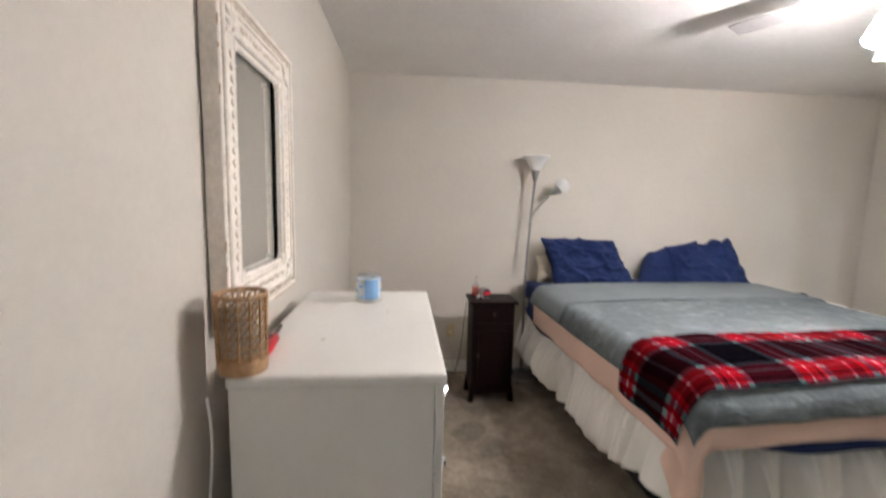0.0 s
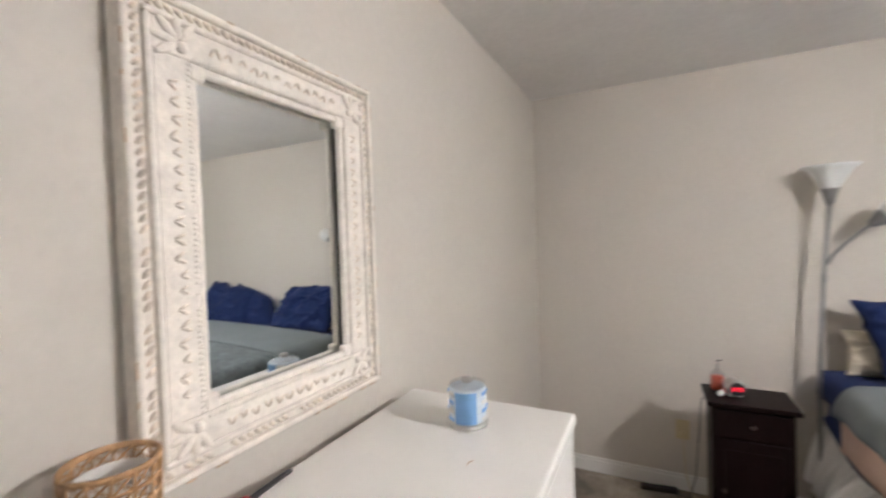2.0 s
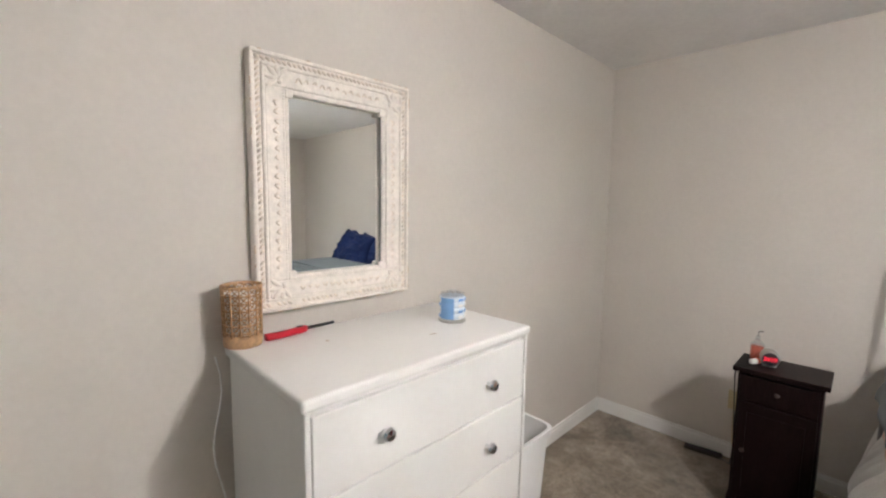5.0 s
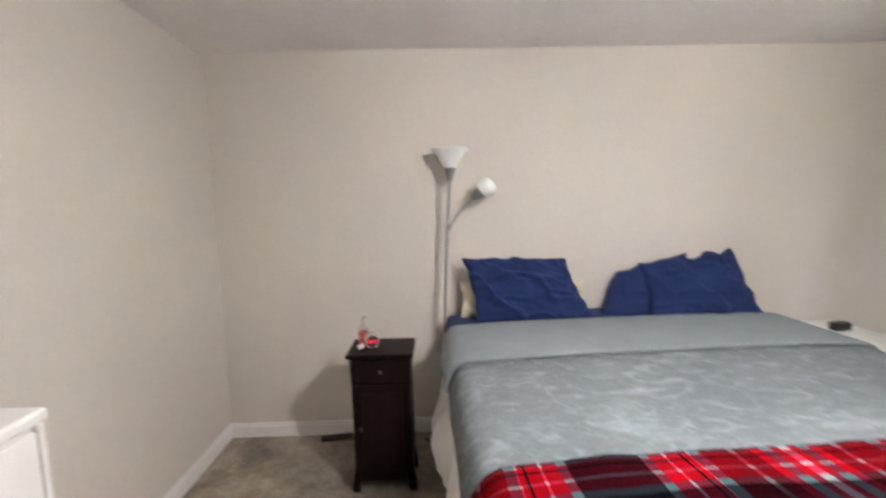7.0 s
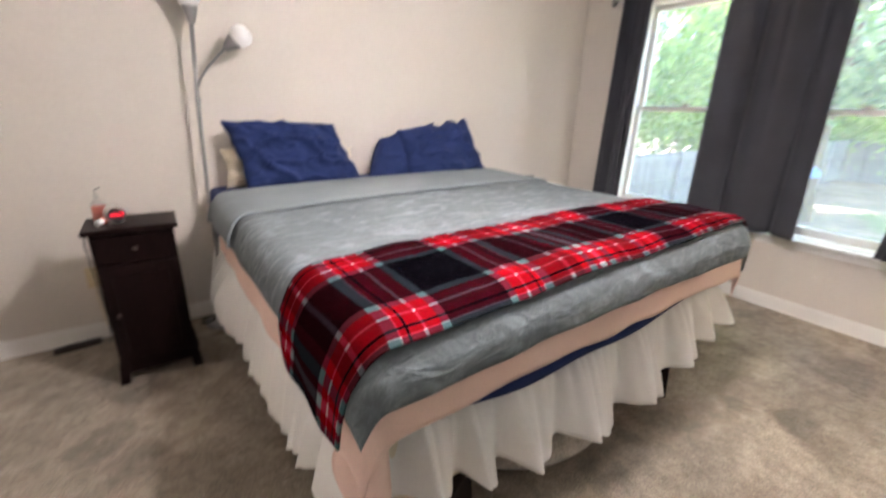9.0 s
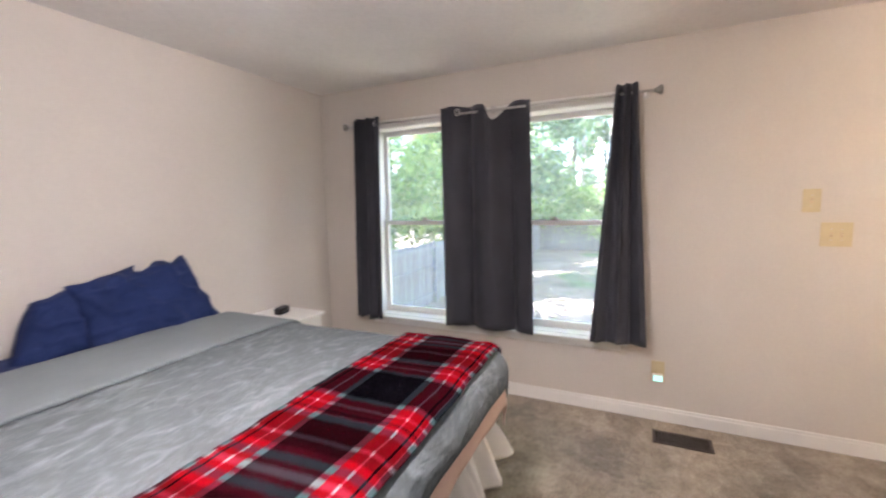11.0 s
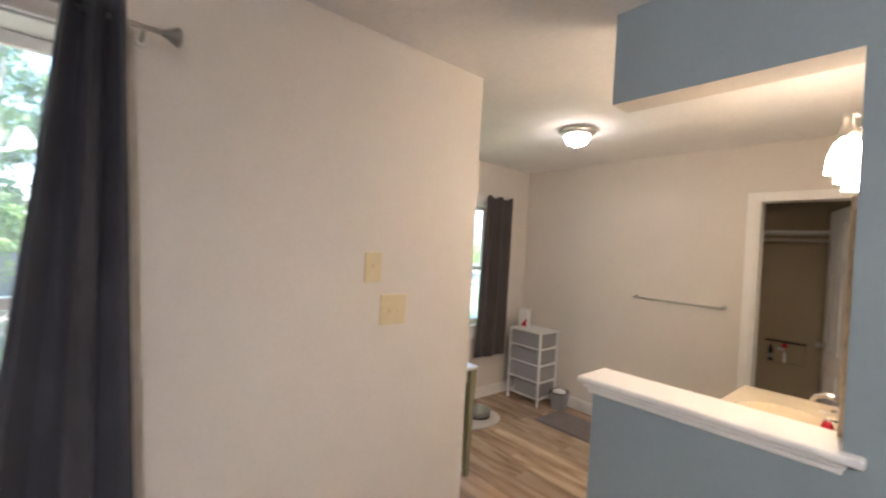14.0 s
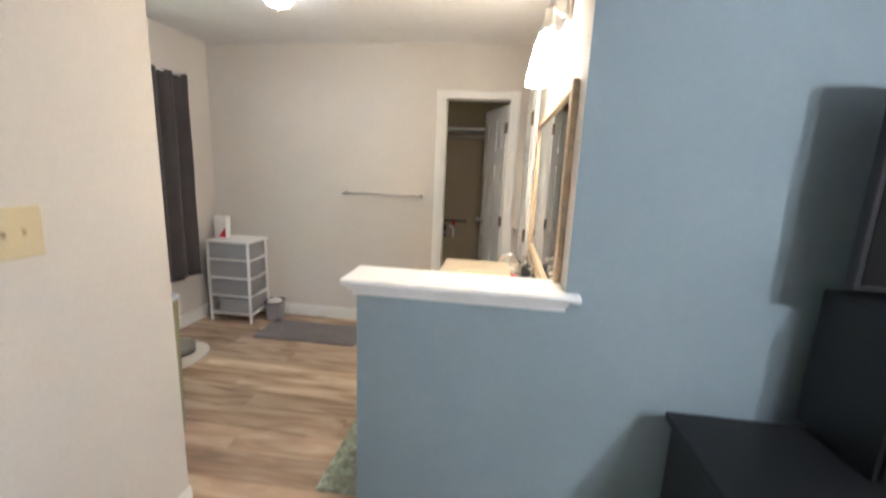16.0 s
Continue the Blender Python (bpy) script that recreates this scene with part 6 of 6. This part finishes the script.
for y, r in ((-1.64, 0.09), (-1.86, 0.115)):
    pb = thing("pet_bowl", "steel pet bowl with a dark rubber base", "pet bowl", at=(5.38, y, 0.008))
    part("bowl", lathe([(0, 0.02), (r * 0.6, 0.02), (r * 0.85, 0.06), (r, 0.065), (r * 1.02, 0.06), (r, 0.0), (0, 0.0)], 28), "steel", pb, smooth=True)
    part("base_ring", lathe([(r * 0.97, 0.0), (r * 1.03, 0.003), (r * 1.02, 0.014), (r * 0.97, 0.016)], 28), "blackplastic", pb, smooth=True)

# closet things
sh = thing("closet_shelf", "white closet shelf with a hanging rod", "shelf", at=(3.5, -3.9, 1.84))
part("board", box(-0.9, 0.9, -0.2, 0.2, 0, 0.02), "trim", sh)
part("hanging_rod", rod((-0.9, 0.1, -0.06), (0.9, 0.1, -0.06), 0.014), "nickel", sh)
ws = thing("washer_outlet_box", "shallow tan valve box with a red tap on the closet wall", "outlet box", at=(3.58, -4.1, 0.735))
b = bmesh.new()
for q in ((-0.15, 0.15, -0.105, -0.093), (-0.15, -0.138, -0.093, 0.093), (0.138, 0.15, -0.093, 0.093)):
    box(q[0], q[1], 0, 0.028, q[2], q[3], 0.002, 1, bm=b)
part("frame", b, "closet", ws)
part("lip", box(-0.15, 0.15, 0.0, 0.040, 0.093, 0.108, 0.003, 1), "ventbrown", ws, "dark top lip")
part("pipe", tube([(0.0, 0.02, -0.092), (0.0, 0.02, 0.0), (0.01, 0.02, 0.03), (0.05, 0.02, 0.035)], 0.011, 8), "bin", ws, "white drain pipe", True)
part("tap", lathe([(0, 0), (0.022, 0), (0.024, 0.012), (0.014, 0.02), (0, 0.02)], 12, (0.0, 0.028, 0.07), (0, 1, 0)), "red", ws, "red tap wheel", True)
bk = thing("black_bottle", "black bottle with a pale label standing in the valve box", "bottle", at=(3.685, -4.079, 0.642))
part("body", lathe([(0, 0), (0.018, 0), (0.0195, 0.006), (0.0195, 0.115), (0.010, 0.138), (0.010, 0.155), (0, 0.156)], 16), "blackplastic", bk, smooth=True)
part("label", lathe([(0.0197, 0.03), (0.0200, 0.032), (0.0200, 0.07), (0.0197, 0.072)], 16), "lampgrey", bk, "grey label", True)

# ---- yard ----
ZG = -1.5
b = bmesh.new()
bmesh.ops.create_grid(b, x_segments=60, y_segments=60, size=1)
for v in b.verts:
    s = 1.0 if max(abs(v.co.x), abs(v.co.y)) < 0.97 else 40.0
    v.co = (30 + v.co.x * 60 * s, v.co.y * 60 * s, ZG + 0.05 * noise.noise(Vector((v.co.x * 20, v.co.y * 20, 0))))
struct("ground", b, "ground", "bare dirt and patchy grass in dappled sun", "ground")


def fence_posts(parent, pts, h=1.85):
    for x, y in pts:
        part("post", box(x - 0.05, x + 0.05, y - 0.05, y + 0.05, 0, h, 0.004, 1), "fence", parent)


FY, FX = 6.45, 27.0
fn1 = thing("board_fence", "weathered grey board fence running along the yard", "fence", at=(0, 0, ZG))
for z in (0.25, 1.05, 1.62):
    part("rail", box(5.0, FX, FY - 0.07, FY - 0.03, z, z + 0.09, 0.003, 1), "fence", fn1)
fence_posts(fn1, [(5.0 + 2.44 * k, FY - 0.085) for k in range(10)])
fn2 = thing("board_fence", "weathered grey board fence across the yard's end", "fence", at=(0, 0, ZG))
for z in (0.25, 1.0, 1.62):
    part("rail", box(FX - 0.07, FX - 0.03, -26, FY, z, z + 0.09, 0.003, 1), "fence", fn2)
fence_posts(fn2, [(FX - 0.085, -26 + 2.44 * k) for k in range(14)])
q = bmesh.new()
rnd = random.Random(3)
for k in range(218):
    y = -26 + 0.148 * k
    h = 1.8 + rnd.uniform(-0.015, 0.015)
    box(FX - 0.01 + rnd.uniform(-0.004, 0.004), FX + 0.012, y, y + 0.14, 0.02, h, bm=q)
tagged(part("boards", q, "fence", fn2), kind="stuff")


def crown_mesh(name, n, rad, hgt, clumps, leaf, seed, droop=0.0):
    """Leaves gathered in clumps on an uneven volume, with gaps."""
    rg2 = random.Random(seed)
    cen = []
    for k in range(clumps):
        t = rg2.random()
        a, rr2 = rg2.uniform(0, 6.283), rad * (0.35 + 0.65 * math.sqrt(rg2.random())) * (1 - 0.55 * abs(2 * t - 0.8))
        cen.append((rr2 * math.cos(a), rr2 * math.sin(a), hgt * t, rad * rg2.uniform(0.16, 0.34)))
    vs, fs = [], []
    for k in range(n):
        cx, cy, cz, cr3 = rg2.choice(cen)
        p = Vector((rg2.gauss(0, 1), rg2.gauss(0, 1), rg2.gauss(0, 0.65))) * cr3 * 0.6 + Vector((cx, cy, cz))
        e = Euler((rg2.uniform(-1, 1), rg2.uniform(-1, 1), rg2.uniform(0, 6.28))).to_matrix()
        s = leaf * rg2.uniform(0.6, 1.4)
        i = len(vs)
        vs += [p + e @ Vector(c) for c in ((-s, 0, 0), (0, -s * 0.45, s * 0.1), (s, 0, 0), (0, s * 0.45, s * 0.1))]
        fs.append((i, i + 1, i + 2, i + 3))
    me = bpy.data.meshes.new(name)
    me.from_pydata([tuple(v) for v in vs], [], fs)
    return me


def tree(name, label, h, r, crown, mats, base, at, limbs=7, seed=0, crown_scale=1.0):
    t = thing(name, label, "tree", "trees behind the yard", at=at)
    rg3 = random.Random(seed)
    tr2 = bmesh.new()
    bend = [(0.25 * noise.noise(Vector((k * 0.5, seed, 0))), 0.25 * noise.noise(Vector((seed, k * 0.5, 0)))) for k in range(9)]
    last = None
    for k in range(9):
        z = h * k / 8
        rr4 = r * (1 - 0.75 * k / 8) * (1.35 if k == 0 else 1)
        ring = [tr2.verts.new((bend[k][0] * k / 4 + rr4 * math.cos(j * 0.785), bend[k][1] * k / 4 + rr4 * math.sin(j * 0.785), z)) for j in range(8)]
        if last:
            for j in range(8):
                tr2.faces.new((last[j], last[(j + 1) % 8], ring[(j + 1) % 8], ring[j]))
        last = ring
    part("trunk", tr2, mats[0], t, smooth=True)
    for k in range(limbs):
        z = base + (h - base) * (k + 0.5) / limbs * 0.85
        a, ln = rg3.uniform(0, 6.28), rg3.uniform(0.9, 1.9) * (1.3 - z / h)
        rq = r * 0.3
        part("limb", rod((0, 0, z), (ln * math.cos(a), ln * math.sin(a), z + ln * 0.6), rq, rq * 0.35, 6), mats[0], t)
    ob = new("crown", crown)
    if not crown.materials:
        crown.materials.append(M[mats[1]])
    ob.parent, ob.location, ob.scale = t, (0, 0, base), (crown_scale,) * 3
    return t


cm1 = crown_mesh("broad_crown", 12000, 3.2, 7.0, 60, 0.13, 1)
cm2 = crown_mesh("tall_crown", 8000, 3.0, 11.0, 60, 0.15, 2)
cm3 = crown_mesh("pine_crown", 5000, 2.2, 6.0, 40, 0.15, 3)
cm4 = crown_mesh("low_crown", 7000, 2.4, 3.2, 40, 0.12, 4)
t1 = tree("broadleaf_tree", "leafy broadleaf tree behind the side fence", 8.0, 0.16, cm1, ("bark", "leaf"), 1.6, (11.5, 9.8, ZG), seed=1)
t2 = tree("broadleaf_tree", "tall shady broadleaf tree with dense crown", 13.0, 0.30, cm2, ("bark", "leafdark"), 3.2, (15.4, 4.55, ZG), seed=2)
t3 = tree("pine_tree", "tall pine with bare pale trunk", 19.0, 0.20, cm3, ("palebark", "leafdark"), 13.5, (30.0, 1.5, ZG), seed=3)
t4 = tree("understory_tree", "low bushy tree along the fence", 3.6, 0.07, cm4, ("bark", "leaf"), 0.4, (29.0, 4.5, ZG), seed=4, limbs=5)
cm5 = crown_mesh("open_crown", 3200, 3.3, 9.0, 26, 0.15, 5)
t5 = tree("broadleaf_tree", "tall broadleaf tree with an open airy crown", 12.0, 0.17, cm5, ("bark", "leaf"), 3.0, (7.6, 9.0, ZG), seed=5, limbs=9)
rnd = random.Random(11)
for x, y in ((13.0, 8.5), (22.4, 8.5)):
    copy_thing(t5, pose(x, y, ZG, 0, 0, rnd.uniform(0, 360)) @ Matrix.Scale(rnd.uniform(0.9, 1.1), 4))
for x, y, s in ((16.5, 10.5, 1.05), (9.0, 13.5, 1.1), (22.0, 9.0, 1.0), (13.5, 15.0, 1.2), (26.0, 12.5, 1.2), (20, 17, 1.3)):
    copy_thing(t1, pose(x, y, ZG, 0, 0, rnd.uniform(0, 360)) @ Matrix.Scale(s, 4))
for x, y in ((15, 17), (31, 8.5), (38, 3.5), (39, -3), (33, -8.0), (35, -14), (33, -20), (38, 6), (40, 0), (40, -10), (42, -18), (19.5, 7.6), (44, 12), (38, -26)):
    copy_thing(t2, pose(x, y, ZG, 0, 0, rnd.uniform(0, 360)) @ Matrix.Scale(rnd.uniform(0.85, 1.25), 4))
for k in range(22):
    copy_thing(t3, pose(28.3 + rnd.uniform(0, 7), 4.5 - 1.3 * k + rnd.uniform(-0.8, 0.8), ZG, 0, 0, rnd.uniform(0, 360)) @ Matrix.Scale(rnd.uniform(0.85, 1.2), 4))
for k in range(22):
    copy_thing(t4, pose(28.6 + rnd.uniform(0, 6), 9 - 1.7 * k + rnd.uniform(-0.7, 0.7), ZG, 0, 0, rnd.uniform(0, 360)) @ Matrix.Scale(rnd.uniform(0.8, 1.6), 4))
# added trees, mostly out of view, that dapple the ground with shade
t6 = tree("shade_tree", "tall airy broadleaf tree added to shade the yard", 17.0, 0.22, cm5, ("bark", "leaf"), 8.0, (5.9, 7.9, ZG), seed=6, limbs=8)
for x, y in ((24.5, 9.5), (8.6, -0.9), (11.8, -2.4), (15.5, -3.4), (20.0, -3.0)):
    copy_thing(t6, pose(x, y, ZG, 0, 0, rnd.uniform(0, 360)) @ Matrix.Scale(rnd.uniform(0.95, 1.15), 4))
um = thing("patio_umbrella", "blue canvas patio umbrella, tilted, on a thin pole", "umbrella", at=(10.0, 3.75, ZG))
part("pole", rod((0, 0, 0), (0, 0, 2.2), 0.022, seg=10), "nickel", um)
part("base", lathe([(0, 0), (0.22, 0), (0.2, 0.05), (0.04, 0.08), (0, 0.08)], 20), "lampgrey", um)
q = lathe([(0, 0.25), (0.4, 0.17), (0.85, 0.0), (0.85, -0.08), (0.83, -0.08), (0.82, -0.01), (0, 0.22)], 8)
q.transform(pose(0, 0, 2.0, 8, 0, 0))
part("canopy", q, "umbrella", um, "blue canvas canopy")

# ---- countable pieces: floor planks, fence boards ----
rnd = random.Random(7)
PW, PL = 0.182, 1.22
pm = {}
y = FLOOR_Y - 0.02
while y > VY0 - T - 0.02:
    x = VX0 - T - rnd.uniform(0, PL)
    while x < VX1:
        xa, xb = max(x + 0.001, VX0), min(x + PL - 0.001, VX1)
        if xb - xa > 0.05:
            key = round(xb - xa, 2)
            if key not in pm:
                q = box(-(xb - xa) / 2, (xb - xa) / 2, -PW / 2 + 0.001, PW / 2 - 0.001, -0.0075, 0.0, 0.0012, 1)
                me = bpy.data.meshes.new("plank")
                q.to_mesh(me)
                q.free()
                me.materials.append(M["plank"])
                pm[key] = me
            ob = new("plank", pm[key])
            ob.parent, ob.location = floor2, ((xa + xb) / 2, y - PW / 2, 0)
        x += PL
    y -= PW
q = box(0, 0.14, -0.012, 0.012, 0.02, 1.8, 0.003, 1)
bme = bpy.data.meshes.new("board")
q.to_mesh(bme)
q.free()
bme.materials.append(M["fence"])
for k in range(148):
    ob = new("board", bme)
    ob.parent, ob.location = fn1, (5.0 + 0.148 * k, FY + rnd.uniform(-0.004, 0.004), rnd.uniform(-0.015, 0.015))
